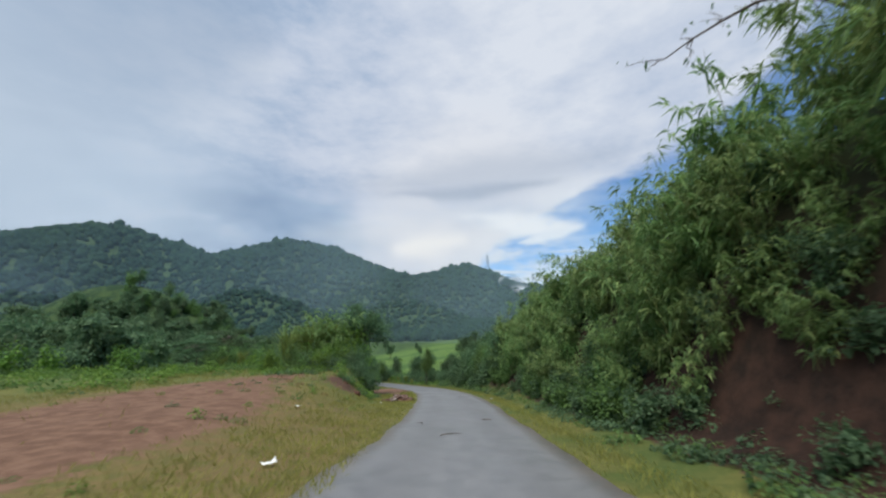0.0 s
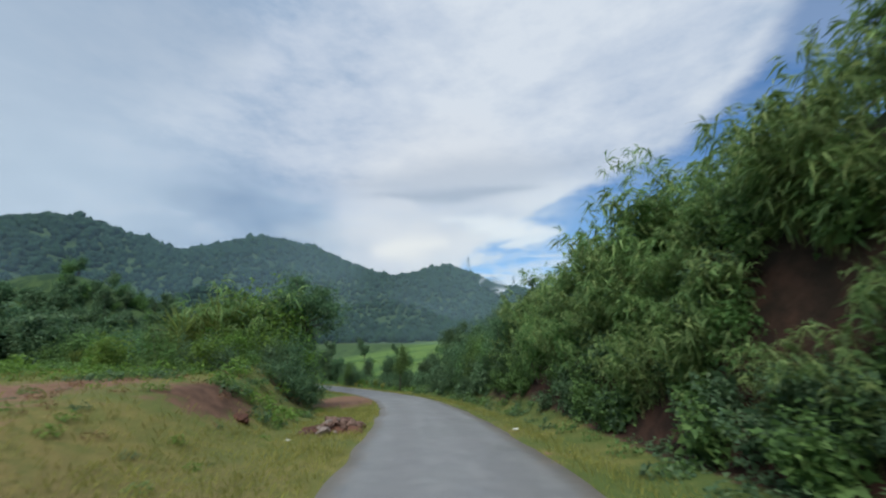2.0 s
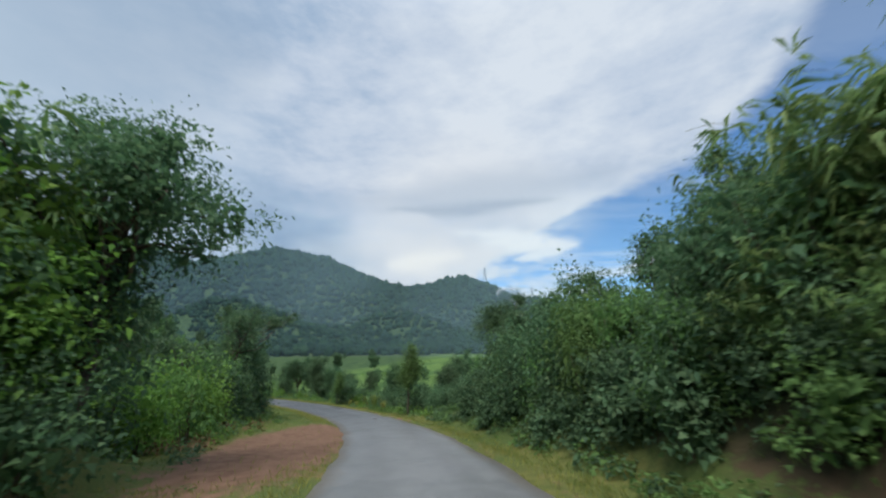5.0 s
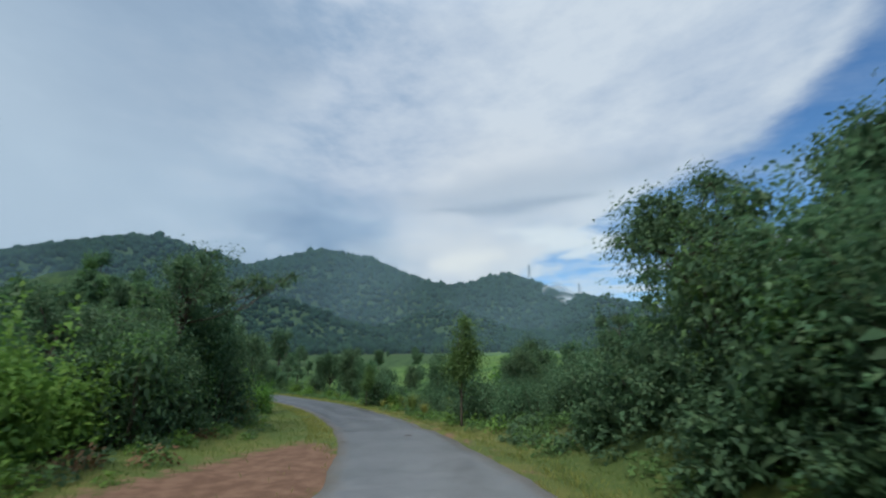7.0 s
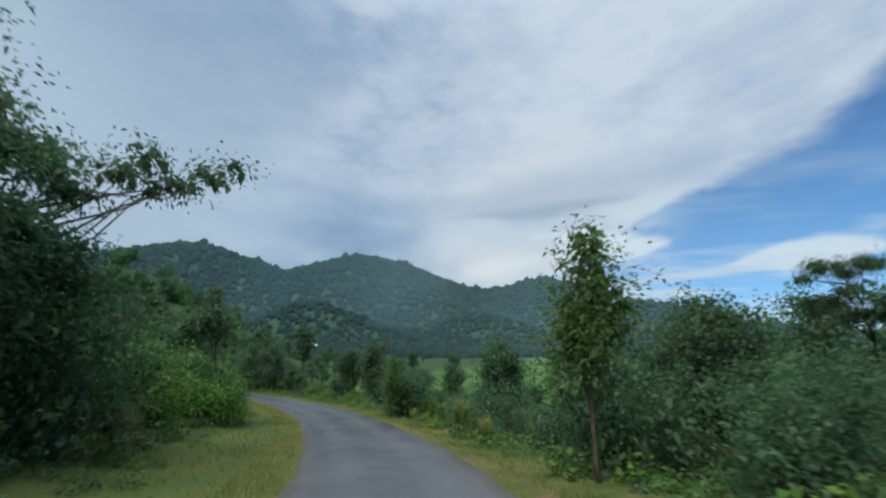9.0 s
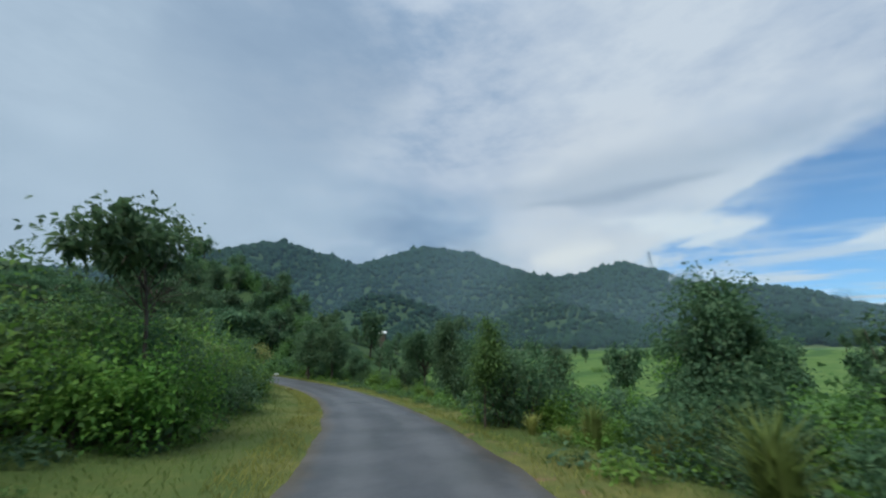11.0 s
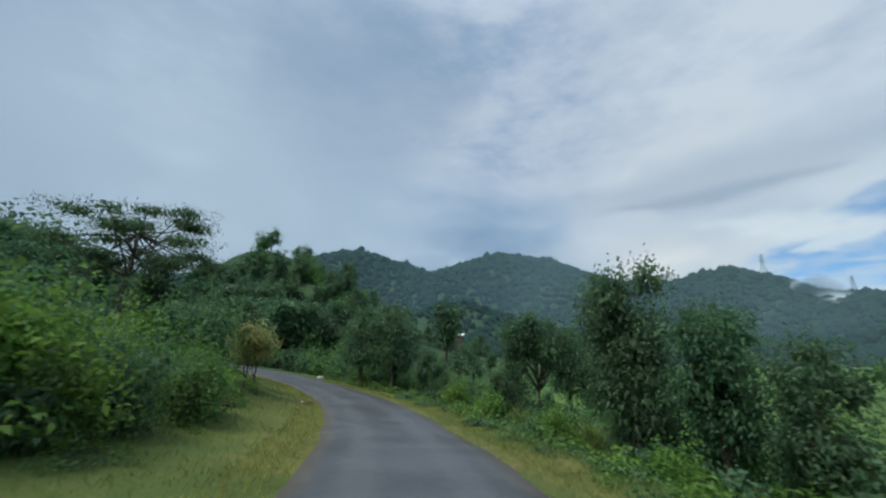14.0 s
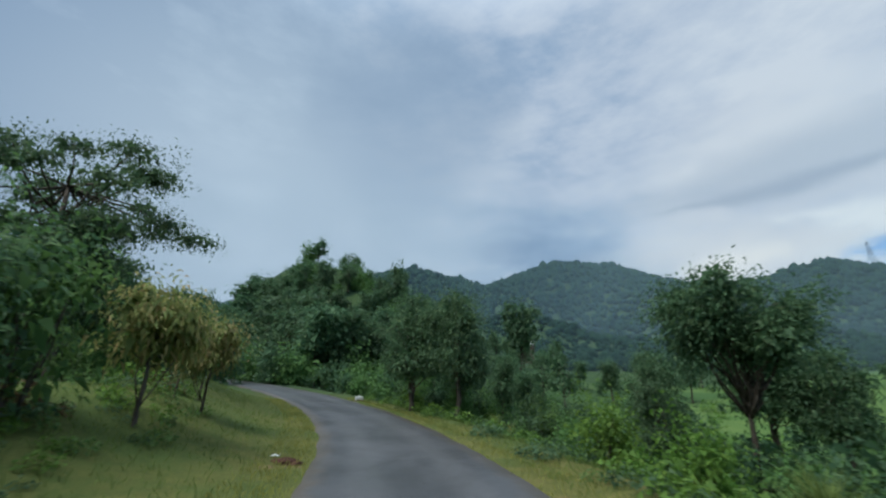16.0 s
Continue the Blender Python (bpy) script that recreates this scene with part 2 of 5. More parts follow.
c = n.mix(n.span(big, 0.35, 0.68), (0.050, 0.050, 0.054, 1), (0.075, 0.074, 0.078, 1))
# paler tone over the first stretch of road, giving way to darker asphalt
c = n.mix(pale_stretch, c, n.mix(n.span(mid_, 0.35, 0.62), (0.130, 0.130, 0.135, 1), (0.165, 0.163, 0.165, 1)))
c = n.mix(n.math("MULTIPLY", worn, 0.45), c, (0.115, 0.112, 0.115, 1))
c = n.mix(n.math("MULTIPLY", n.span(fine, 0.45, 0.7), 0.5), c, (0.15, 0.145, 0.14, 1))
dirt = n.span(n.math("ADD", n.math("ABSOLUTE", uv.outputs["Fac"]), n.math("MULTIPLY", n.math("SUBTRACT", mid_, 0.5), 0.9)), 1.25, 1.75)
c = n.mix(n.math("MULTIPLY", dirt, 0.45), c, (0.13, 0.09, 0.055, 1))
n.feed(p.inputs["Base Color"], c)
n.feed(p.inputs["Roughness"], n.span(n.math("ADD", n.math("MULTIPLY", big, 0.6), n.math("MULTIPLY", mid_, 0.4)), 0.32, 0.66, 0.30, 0.50))
bumped(n, p, n.math("ADD", n.math("MULTIPLY", fine, 0.6), n.math("MULTIPLY", mid_, 0.4)), 0.25, 0.008)

# ground: grass, red soil, paddy field and forest floor (also painted shade under thickets), by three masks on the sheet
GROUND, n, p = material("ground", 0.92, 0.15)
co = n.add("ShaderNodeTexCoord").outputs["Object"]
g1, g2, g3, g4 = n.noise(co, 0.35, 5), n.noise(co, 2.6, 6, 0.65), n.noise(co, 16, 5, 0.7), n.noise(co, 60, 3, 0.7)
soil_a = n.add("ShaderNodeAttribute", attribute_name="soil").outputs["Fac"]
field_a = n.add("ShaderNodeAttribute", attribute_name="field").outputs["Fac"]
wood_shade_a = n.add("ShaderNodeAttribute", attribute_name="wood_shade").outputs["Fac"]
grass_c = n.mix(n.span(g2, 0.35, 0.65), (0.095, 0.105, 0.026, 1), (0.165, 0.150, 0.042, 1))
grass_c = n.mix(n.span(g1, 0.4, 0.62), grass_c, (0.065, 0.098, 0.024, 1))
grass_c = n.mix(n.math("MULTIPLY", n.span(g3, 0.5, 0.72), 0.6), grass_c, (0.05, 0.07, 0.02, 1))
lush_a = n.add("ShaderNodeAttribute", attribute_name="lush").outputs["Fac"]
grass_c = n.mix(n.math("MULTIPLY", lush_a, n.span(g2, 0.3, 0.65, 0.75, 0.35)), grass_c, (0.078, 0.122, 0.028, 1))
dry_a = n.add("ShaderNodeAttribute", attribute_name="dry").outputs["Fac"]
grass_c = n.mix(n.math("MULTIPLY", dry_a, n.span(n.math("ADD", n.math("MULTIPLY", g2, 0.6), n.math("MULTIPLY", g1, 0.4)), 0.36, 0.58, 0.25, 0.85)), grass_c, (0.185, 0.112, 0.052, 1))
tuft = n.noise(co, 7.5, 6, 0.72)
grass_c = n.mix(n.math("MULTIPLY", n.span(tuft, 0.50, 0.66), 0.4), grass_c, (0.042, 0.062, 0.016, 1))
grass_c = n.mix(n.math("MULTIPLY", n.span(tuft, 0.46, 0.34), 0.45), grass_c, (0.17, 0.17, 0.052, 1))
grass_c = n.mix(n.math("MULTIPLY", n.span(g4, 0.42, 0.66), 0.55), grass_c, (0.055, 0.062, 0.018, 1))
grass_c = n.mix(n.math("MULTIPLY", n.span(n.noise(co, 34, 4, 0.75), 0.52, 0.72), 0.5), grass_c, (0.24, 0.215, 0.075, 1))
soil_c = n.mix(n.span(g2, 0.35, 0.68), (0.120, 0.066, 0.042, 1), (0.195, 0.114, 0.074, 1))
soil_c = n.mix(n.math("MULTIPLY", n.span(g4, 0.5, 0.72), 0.5), soil_c, (0.085, 0.045, 0.030, 1))
# damp earth, with the cut bank's shade put into its dark colour
damp_shade_a = n.add("ShaderNodeAttribute", attribute_name="damp").outputs["Fac"]
soil_c = n.mix(damp_shade_a, soil_c, n.mix(n.span(g2, 0.35, 0.65), (0.024, 0.015, 0.011, 1), (0.054, 0.028, 0.019, 1)))
sm = n.span(n.math("ADD", soil_a, n.math("ADD", n.math("MULTIPLY", n.math("SUBTRACT", g2, 0.5), 1.1), n.math("MULTIPLY", n.math("SUBTRACT", g3, 0.5), 0.7))), 0.40, 0.66)
rows_ = n.add("ShaderNodeTexWave")
n.feed(rows_.inputs[0], n.mapping(co, rot=(0, 0, radians(28))))
rows_.inputs["Scale"].default_value, rows_.inputs["Distortion"].default_value, rows_.inputs["Detail"].default_value = 0.016, 5.0, 3.0
field_c = n.mix(n.span(g1, 0.35, 0.65), (0.066, 0.124, 0.028, 1), (0.108, 0.165, 0.042, 1))
field_c = n.mix(n.math("MULTIPLY", n.span(g2, 0.45, 0.7), 0.45), field_c, (0.078, 0.138, 0.030, 1))
field_c = n.mix(n.span(rows_.outputs[1], 0.80, 0.97), field_c, (0.05, 0.10, 0.025, 1))
# dark forest floor, reused as painted shade under roadside thickets
wood_shade_c = n.mix(n.span(g1, 0.4, 0.6), (0.020, 0.042, 0.020, 1), (0.045, 0.075, 0.028, 1))
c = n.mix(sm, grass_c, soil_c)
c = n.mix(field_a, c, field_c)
c = n.mix(wood_shade_a, c, wood_shade_c)
n.feed(p.inputs["Base Color"], c)
bumped(n, p, n.math("ADD", g3, n.math("ADD", g2, n.math("MULTIPLY", g4, 0.5))), 0.45, 0.04)

SOIL, n, p = material("red_earth", 0.95, 0.1)
co = n.add("ShaderNodeTexCoord").outputs["Object"]
a1, a2 = n.noise(co, 2.5, 6, 0.65), n.noise(co, 22, 5, 0.7)
c = n.mix(n.span(a1, 0.35, 0.65), (0.060, 0.030, 0.022, 1), (0.125, 0.062, 0.042, 1))
n.feed(p.inputs["Base Color"], n.mix(n.math("MULTIPLY", n.span(a2, 0.5, 0.7), 0.6), c, (0.06, 0.035, 0.025, 1)))
bumped(n, p, n.math("ADD", a1, a2), 0.8, 0.04)

STONE, n, p = material("field_stone", 0.85, 0.25)
co = n.add("ShaderNodeTexCoord").outputs["Object"]
a1, a2 = n.noise(co, 3.5, 6, 0.65), n.noise(co, 30, 4, 0.7)
inf = n.add("ShaderNodeObjectInfo").outputs["Random"]
c = n.mix(n.span(n.math("ADD", a1, n.math("MULTIPLY", n.math("SUBTRACT", inf, 0.5), 0.5)), 0.35, 0.65), (0.075, 0.040, 0.030, 1), (0.17, 0.11, 0.085, 1))
c = n.mix(n.math("MULTIPLY", n.span(inf, 0.72, 0.78), 0.6), c, (0.23, 0.205, 0.18, 1))
n.feed(p.inputs["Base Color"], n.mix(n.math("MULTIPLY", n.span(a2, 0.5, 0.7), 0.4), c, (0.10, 0.07, 0.05, 1)))
bumped(n, p, n.math("ADD", a1, n.math("MULTIPLY", a2, 0.4)), 0.7, 0.03)

CANOPY, n, p = material("far_canopy", 0.9, 0.1)
geo = n.add("ShaderNodeNewGeometry")
co = n.add("ShaderNodeTexCoord").outputs["Object"]
a1, a2 = n.noise(co, 0.35, 5, 0.7), n.noise(co, 1.6, 4, 0.7)
c = n.ramp(geo.outputs["Random Per Island"], [(0.0, (0.014, 0.038, 0.025)), (0.5, (0.019, 0.050, 0.029)), (0.9, (0.025, 0.060, 0.032)), (1.0, (0.034, 0.074, 0.036))])
c = n.mix(n.math("MULTIPLY", n.span(n.math("ADD", n.math("MULTIPLY", a1, 0.5), n.math("MULTIPLY", a2, 0.5)), 0.45, 0.62), 0.6), c, (0.020, 0.038, 0.028, 1))
n.feed(p.inputs["Base Color"], c)
bumped(n, p, n.math("ADD", a1, a2), 1.0, 1.5)

WHITE, n, p = material("white_paint", 0.6, 0.3)
n.feed(p.inputs["Base Color"], n.mix(n.span(n.noise(n.add("ShaderNodeTexCoord").outputs["Object"], 9, 5), 0.45, 0.7), (0.75, 0.75, 0.72, 1), (0.45, 0.42, 0.36, 1)))
STEEL, n, p = material("galvanised_steel", 0.55, 0.5)
n.feed(p.inputs["Base Color"], n.mix(n.noise(n.add("ShaderNodeTexCoord").outputs["Object"], 0.6, 4), (0.16, 0.18, 0.20, 1), (0.26, 0.28, 0.30, 1)))
p.inputs["Metallic"].default_value = 0.6

# drifting valley mist: thin, see-through
MIST, n, p = material("valley_mist", 1.0, 0.0)
p.inputs["Base Color"].default_value = (0.85, 0.88, 0.92, 1)
fall = n.add("ShaderNodeAttribute", attribute_name="fade").outputs["Fac"]
mn = n.noise(n.mapping(n.add("ShaderNodeTexCoord").outputs["Object"], sca=(1, 1, 1.6)), 0.012, 4, 0.5)
n.feed(p.inputs["Alpha"], n.math("MULTIPLY", fall, n.span(mn, 0.25, 0.62, 0.0, 0.66)))

# thin aerial haze between the near fields and the hills, imitated by see-through sheets tinted blue
HAZE_SHEET, n, p = material("haze_sheet_blue", 1.0, 0.0)
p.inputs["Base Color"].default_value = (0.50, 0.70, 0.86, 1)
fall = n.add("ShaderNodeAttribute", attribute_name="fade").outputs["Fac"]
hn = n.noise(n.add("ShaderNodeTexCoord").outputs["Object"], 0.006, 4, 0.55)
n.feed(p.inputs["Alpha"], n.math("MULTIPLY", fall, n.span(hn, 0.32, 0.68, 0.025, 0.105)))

# ---------------------------------------------------------------- the lie of the land
# road line: arc length, heading (degrees to the left of +y), slope (degrees)
RS = [-60, 0, 18, 27, 30, 35, 40, 45, 57, 60, 65, 70, 75, 80, 88, 98, 110, 130, 170, 260]
RH = [0, 0, 0.3, 4.5, 6, 8.5, 12.3, 16.5, 27.5, 29.8, 33, 36, 39, 43, 50.5, 64, 76, 86, 90, 90]
RG = [-4.3, -4.3, -4.6, -5, -5, -5, -5, -4.5, -3, -2.5, -2.3, -2.2, -2, -1.4, -0.2, 1.5, 2.3, 2, 1, 0]
STEP = 0.25
_s = np.arange(-60, 230, STEP)
_h = np.radians(np.interp(_s, RS, RH))
_g = np.tan(np.radians(np.interp(_s, RS, RG)))
_zero = int(round(60 / STEP))


def _line(rate):
    q = np.concatenate([[0], np.cumsum(rate * STEP)])[:-1]
    return q - q[_zero]


_x, _y, _z = _line(-np.sin(_h)), _line(np.cos(_h)), _line(_g)
MIDDLE, HALF = 0.40, 1.76          # the road's middle beside the driven line, and half its width


def spot(s, lat):
    """Plan place at arc length s, lat metres to the right of the driven line."""
    i = np.clip((np.asarray(s, float) + 60) / STEP, 0, len(_s) - 1.001)
    k = np.arange(len(_s))
    x, y, h = np.interp(i, k, _x), np.interp(i, k, _y), np.interp(i, k, _h)
    return x + lat * np.cos(h), y + lat * np.sin(h)


def nearest(x, y):
    """Arc length, lateral place and road height for plan points."""
    x, y = np.atleast_1d(np.asarray(x, float)).ravel(), np.atleast_1d(np.asarray(y, float)).ravel()
    cx, cy = _x[::2], _y[::2]
    j = np.empty(len(x), int)
    for a in range(0, len(x), 20000):
        dd = (x[a:a + 20000, None] - cx) ** 2 + (y[a:a + 20000, None] - cy) ** 2
        j[a:a + 20000] = dd.argmin(1) * 2
    dx, dy = x - _x[j], y - _y[j]
    ahead = -dx * np.sin(_h[j]) + dy * np.cos(_h[j])
    lat = dx * np.cos(_h[j]) + dy * np.sin(_h[j])
    far = np.where((j < 2) | (j > len(_s) - 3), np.hypot(dx, dy), np.abs(lat))
    lat = np.where(lat >= 0, 1, -1) * far
    return _s[j] + np.clip(ahead, -0.5, 0.5), lat, _z[j] + np.clip(ahead, -0.5, 0.5) * _g[j]


def smooth(v, a, b):
    u = np.clip((v - a) / (b - a), 0, 1)
    return u * u * (3 - 2 * u)


def wave(x, y, size, seed=0.0):
    """Cheap rolling relief, about -1 to 1."""
    u, v = x / size + seed * 3.7, y / size - seed * 2.1
    return (np.sin(u * 2.1 + np.sin(v * 1.3 + seed)) + np.sin(v * 2.7 + 1.7 * np.sin(u * 0.9 + 2)) + np.sin((u + v) * 1.6 + 0.5)) / 3


BANK_S = [-60, 4, 12, 20, 28, 34, 40, 46, 51, 56, 62, 72, 84, 100, 120, 230]
BANK_H = [5.6, 5.6, 5.2, 4.2, 3.0, 2.4, 1.6, 0.7, 0.0, -0.7, -1.1, -1.7, -2.0, -1.6, -1.2, -1.0]
# skyline of the hills: bearing to the left of +y, height at 650 m
HILL_B = [-180, -120, -60, -40, -28, -19, -16, -13, -10, -5.5, -2, 3, 7, 11, 15, 18, 22, 27, 31.5, 36, 42, 46, 50, 54, 62, 80, 110, 150, 180]
HILL_Z = [40, 35, 30, 32, 55, 84, 95, 99, 118, 138, 130, 116, 130, 147, 167, 170, 179, 160, 143, 157, 174, 164, 148, 128, 105, 85, 70, 50, 40]
HUB = (-15.0, 40.0)
GROVE = (-99.0, 119.0)


def far_z(x, y):
    dx, dy = x - HUB[0], y - HUB[1]
    r, b = np.hypot(dx, dy), np.degrees(np.arctan2(-dx, dy))
    ridge = np.interp(b, HILL_B, HILL_Z)
    rise = smooth(r, 230, 660) ** 1.25
    crest = 650 + 40 * np.sin(np.radians(b * 7))
    back = 1 - 0.5 * smooth(r, crest, 1500)
    bumps = wave(x, y, 70, 1) * 7 + wave(x, y, 31, 2) * 3
    z = -7.2 + 0.043 * np.clip(r - 60, 0, 260) + (ridge - 17) * rise * back + bumps * smooth(r, 260, 400) * (1 - smooth(r, 480, 600))
    # spurs that run down from the ridge
    z += 13 * np.sin(np.radians(b * 15 + 30)) * smooth(r, 300, 420) * (1 - smooth(r, 460, 600))
    # low wooded hill west of the bend
    z += 25 * np.exp(-(((x - GROVE[0]) / 38) ** 2 + ((y - GROVE[1]) / 30) ** 2))
    z += 6 * np.exp(-(((x + 64) / 24) ** 2 + ((y - 76) / 22) ** 2))
    # hillside behind the cut bank
    z += 9 * np.exp(-(((x - 38) / 26) ** 2 + ((y - 2) / 30) ** 2))
    return z + wave(x, y, 9, 3) * 0.12


def ground_z(x, y):
    x, y = np.atleast_1d(np.asarray(x, float)).ravel(), np.atleast_1d(np.asarray(y, float)).ravel()
    s, lat, rz = nearest(x, y)
    off = lat - MIDDLE
    a = np.abs(off)
    under = np.where(a < HALF + 0.12, -0.09, -0.015)
    rough = (wave(x, y, 1.3, 4) * 0.03 + wave(x, y, 3.7, 5) * 0.05) * smooth(a, 1.8, 3.5)
    # right: ditch, cut bank, later a fall to the fields
    bank = np.interp(s, BANK_S, BANK_H)
    foot = np.where(bank > 0, 3.2 + 0.8 * smooth(s, 30, 10), 2.7)
    run = np.where(bank > 0, 1.4 + bank * 0.30 + wave(x, y, 1.9, 2) * 0.35, 6.0)
    up_ = smooth(off, foot, foot + run)
    right = bank * up_ + np.clip(bank, 0, 9) * 0.055 * np.clip(off - foot - run, 0, 16) - 0.10 * smooth(off, 2.0, 2.6) * (1 - smooth(off, 2.8, 3.4))
    right = right + (wave(x, y, 2.2, 6) * 0.42 + wave(x, y, 0.8, 8) * 0.12) * up_ * smooth(bank, 0.5, 2)
    # left: level terrace that the falling road leaves behind, then a gentle shoulder
    terr = np.clip(-rz - 0.25, 0, 2.0) * (1 - smooth(s, 31, 36))
    scar_a = np.interp(s, [0, 12, 20, 27, 33], [2.2, 2.6, 3.6, 4.6, 5.2])
    scar_w = np.interp(s, [0, 12, 20, 30], [6, 4.5, 2.4, 1.3])
    left = terr * smooth(-off, scar_a, scar_a + scar_w)
    left = left + smooth(s, 34, 60) * 0.55 * smooth(-off, 3.2, 7) + smooth(s, 78, 92) * 0.75 * smooth(-off, 2.0, 6.5)
    near = rz + under + rough + np.where(off > 0, right, left)
    wgt = np.where((off < 0) & (s < 60), smooth(a, 13 + 30 * (1 - smooth(s, 36, 58)), 46 + 40 * (1 - smooth(s, 36, 58))), smooth(a, 13, 46))
    brow = smooth(s, 98, 112) * (off > 0)
    wgt = np.maximum(wgt, brow * smooth(a, 6, 26))
    wgt = np.maximum(wgt, smooth(s, 150, 200))
    return near * (1 - wgt) + far_z(x, y) * wgt


def gz(x, y):
    return float(ground_z(x, y)[0])


def at(s, lat):
    """World place on the ground."""
    x, y = spot(s, lat)
    return Vector((float(x), float(y), gz(x, y)))


# ---------------------------------------------------------------- mesh helpers


def mesh_from(name, verts, faces, mat, smooth_faces=False):
    me = bpy.data.meshes.new(name)
    me.from_pydata([tuple(v) for v in verts], [], [tuple(f) for f in faces])
    me.materials.append(mat)
    if smooth_faces:
        me.polygons.foreach_set("use_smooth", [True] * len(me.polygons))
    me.update()
    return me


def quads(name, v, mat):
    """A mesh of loose three- or four-cornered faces from an (n, 3 or 4, 3) array."""
    n, k = v.shape[:2]
    me = bpy.data.meshes.new(name)
    me.vertices.add(n * k)
    me.vertices.foreach_set("co", v.reshape(-1).astype(np.float32))
    me.loops.add(n * k)
    me.loops.foreach_set("vertex_index", np.arange(n * k, dtype=np.int32))
    me.polygons.add(n)
    me.polygons.foreach_set("loop_start", np.arange(0, n * k, k, dtype=np.int32))
    me.polygons.foreach_set("loop_total", np.full(n, k, dtype=np.int32))
    me.materials.append(mat)
    me.update(calc_edges=True)
    return me


def part(name, me, parent, label=""):
    ob = new(name, me)
    ob.parent = parent
    return tagged(ob, label)


def thing(name, label, category, group="", kind=""):
    ob = new(name)
    ob.empty_display_size = 0.2
    return tagged(ob, label, category, group, kind)


def plain(v):
    """Leaves for background plants: three corners instead of four, a little wider."""
    mid = (v[:, 1] + v[:, 3]) / 2
    return np.stack([v[:, 0] * 0.35 + mid * 0.65 + (v[:, 1] - mid) * 1.7, v[:, 2], v[:, 0] * 0.6 + mid * 0.4 + (v[:, 3] - mid) * 1.7], 1)


def unit(v):
    return v / np.maximum(np.linalg.norm(v, axis=-1, keepdims=True), 1e-9)


def leaf_quads(rng, base, way, length, width, droop=0.15):
    """Folded leaves: base points, directions, lengths; returns (n, 4, 3)."""
    n = len(base)
    way = unit(way)
    side = unit(np.cross(way, unit(rng.normal(size=(n, 3)) * 0.6 + [0, 0, 1])))
    nor = np.cross(side, way)
    L = np.asarray(length).reshape(-1, 1) * np.ones((n, 1))
    W = np.asarray(width).reshape(-1, 1) * np.ones((n, 1))
    tip = base + way * L - np.array([0, 0, 1]) * L * droop
    mid = base + way * L * 0.45 + nor * W * 0.25
    return np.stack([base, mid + side * W * 0.5, tip, mid - side * W * 0.5], 1)


def blob_leaves(rng, blobs, clusters, per, size, aspect=0.5, spread=0.22, droop=0.2, fill=0.35):
    """Leaves in clusters over the skin of uneven ellipsoids (x, y, z, rx, ry, rz)."""
    blobs = np.array(blobs, float)
    vol = (blobs[:, 3] * blobs[:, 4] + blobs[:, 4] * blobs[:, 5]) ** 1.0
    pick = rng.choice(len(blobs), clusters, p=vol / vol.sum())
    u = unit(rng.normal(size=(clusters, 3)))
    rad = 1 - fill * rng.random((clusters, 1)) ** 1.6 + rng.normal(size=(clusters, 1)) * 0.07
    cen = blobs[pick, :3] + u * rad * blobs[pick, 3:]
    outw = unit(u / blobs[pick, 3:])
    c = np.repeat(cen, per, 0) + rng.normal(size=(clusters * per, 3)) * spread * np.array([1, 1, 0.7])
    o = np.repeat(outw, per, 0) * 0.7 + rng.normal(size=(clusters * per, 3)) * 0.75 + [0, 0, -0.15]
    ln = size * (0.65 + 0.7 * rng.random(len(c)))
    c[:, 2] = np.maximum(c[:, 2], 0.03)
    out = leaf_quads(rng, c, o, ln, ln * aspect, droop)
    # fewer, larger leaves fill the shaded inside
    m = clusters * per // 7
    pick = rng.choice(len(blobs), m, p=vol / vol.sum())
    c = blobs[pick, :3] + unit(rng.normal(size=(m, 3))) * (0.25 + 0.35 * rng.random((m, 1))) * blobs[pick, 3:]
    c[:, 2] = np.maximum(c[:, 2], 0.05)
    ln = np.minimum(size * 2.3, blobs[pick, 3] * 0.7)
    return np.concatenate([out, leaf_quads(rng, c, rng.normal(size=(m, 3)), ln, ln * max(aspect, 0.55), droop)])


def tube(points, radii, sides=6):
    """Tapered limb: vertices and faces along a line of points."""
    pts = [Vector(q) for q in points]
    v, f = [], []
    for i, q in enumerate(pts):
        ax = (pts[min(i + 1, len(pts) - 1)] - pts[max(i - 1, 0)]).normalized()
        e1 = ax.orthogonal().normalized()
        e2 = ax.cross(e1)
        for k in range(sides):
            an = 2 * math.pi * k / sides
            v.append(q + (e1 * math.cos(an) + e2 * math.sin(an)) * radii[i])
        if i:
            a, b = (i - 1) * sides, i * sides
            f += [(a + k, a + (k + 1) % sides, b + (k + 1) % sides, b + k) for k in range(sides)]
    f.append(tuple(range(sides))[::-1])
    f.append(tuple(range((len(pts) - 1) * sides, len(pts) * sides)))
    return v, f


def joined(tubes):
    V, F = [], []
    for v, f in tubes:
        o = len(V)
        V += v
        F += [tuple(i + o for i in q) for q in f]
    return V, F


def limb_line(rng, a, b, wob, n=5):
    a, b = np.array(a, float), np.array(b, float)
    t = np.linspace(0, 1, n)[:, None]
    q = a + (b - a) * t
    q[1:-1] += rng.normal(size=(n - 2, 3)) * wob
    return q


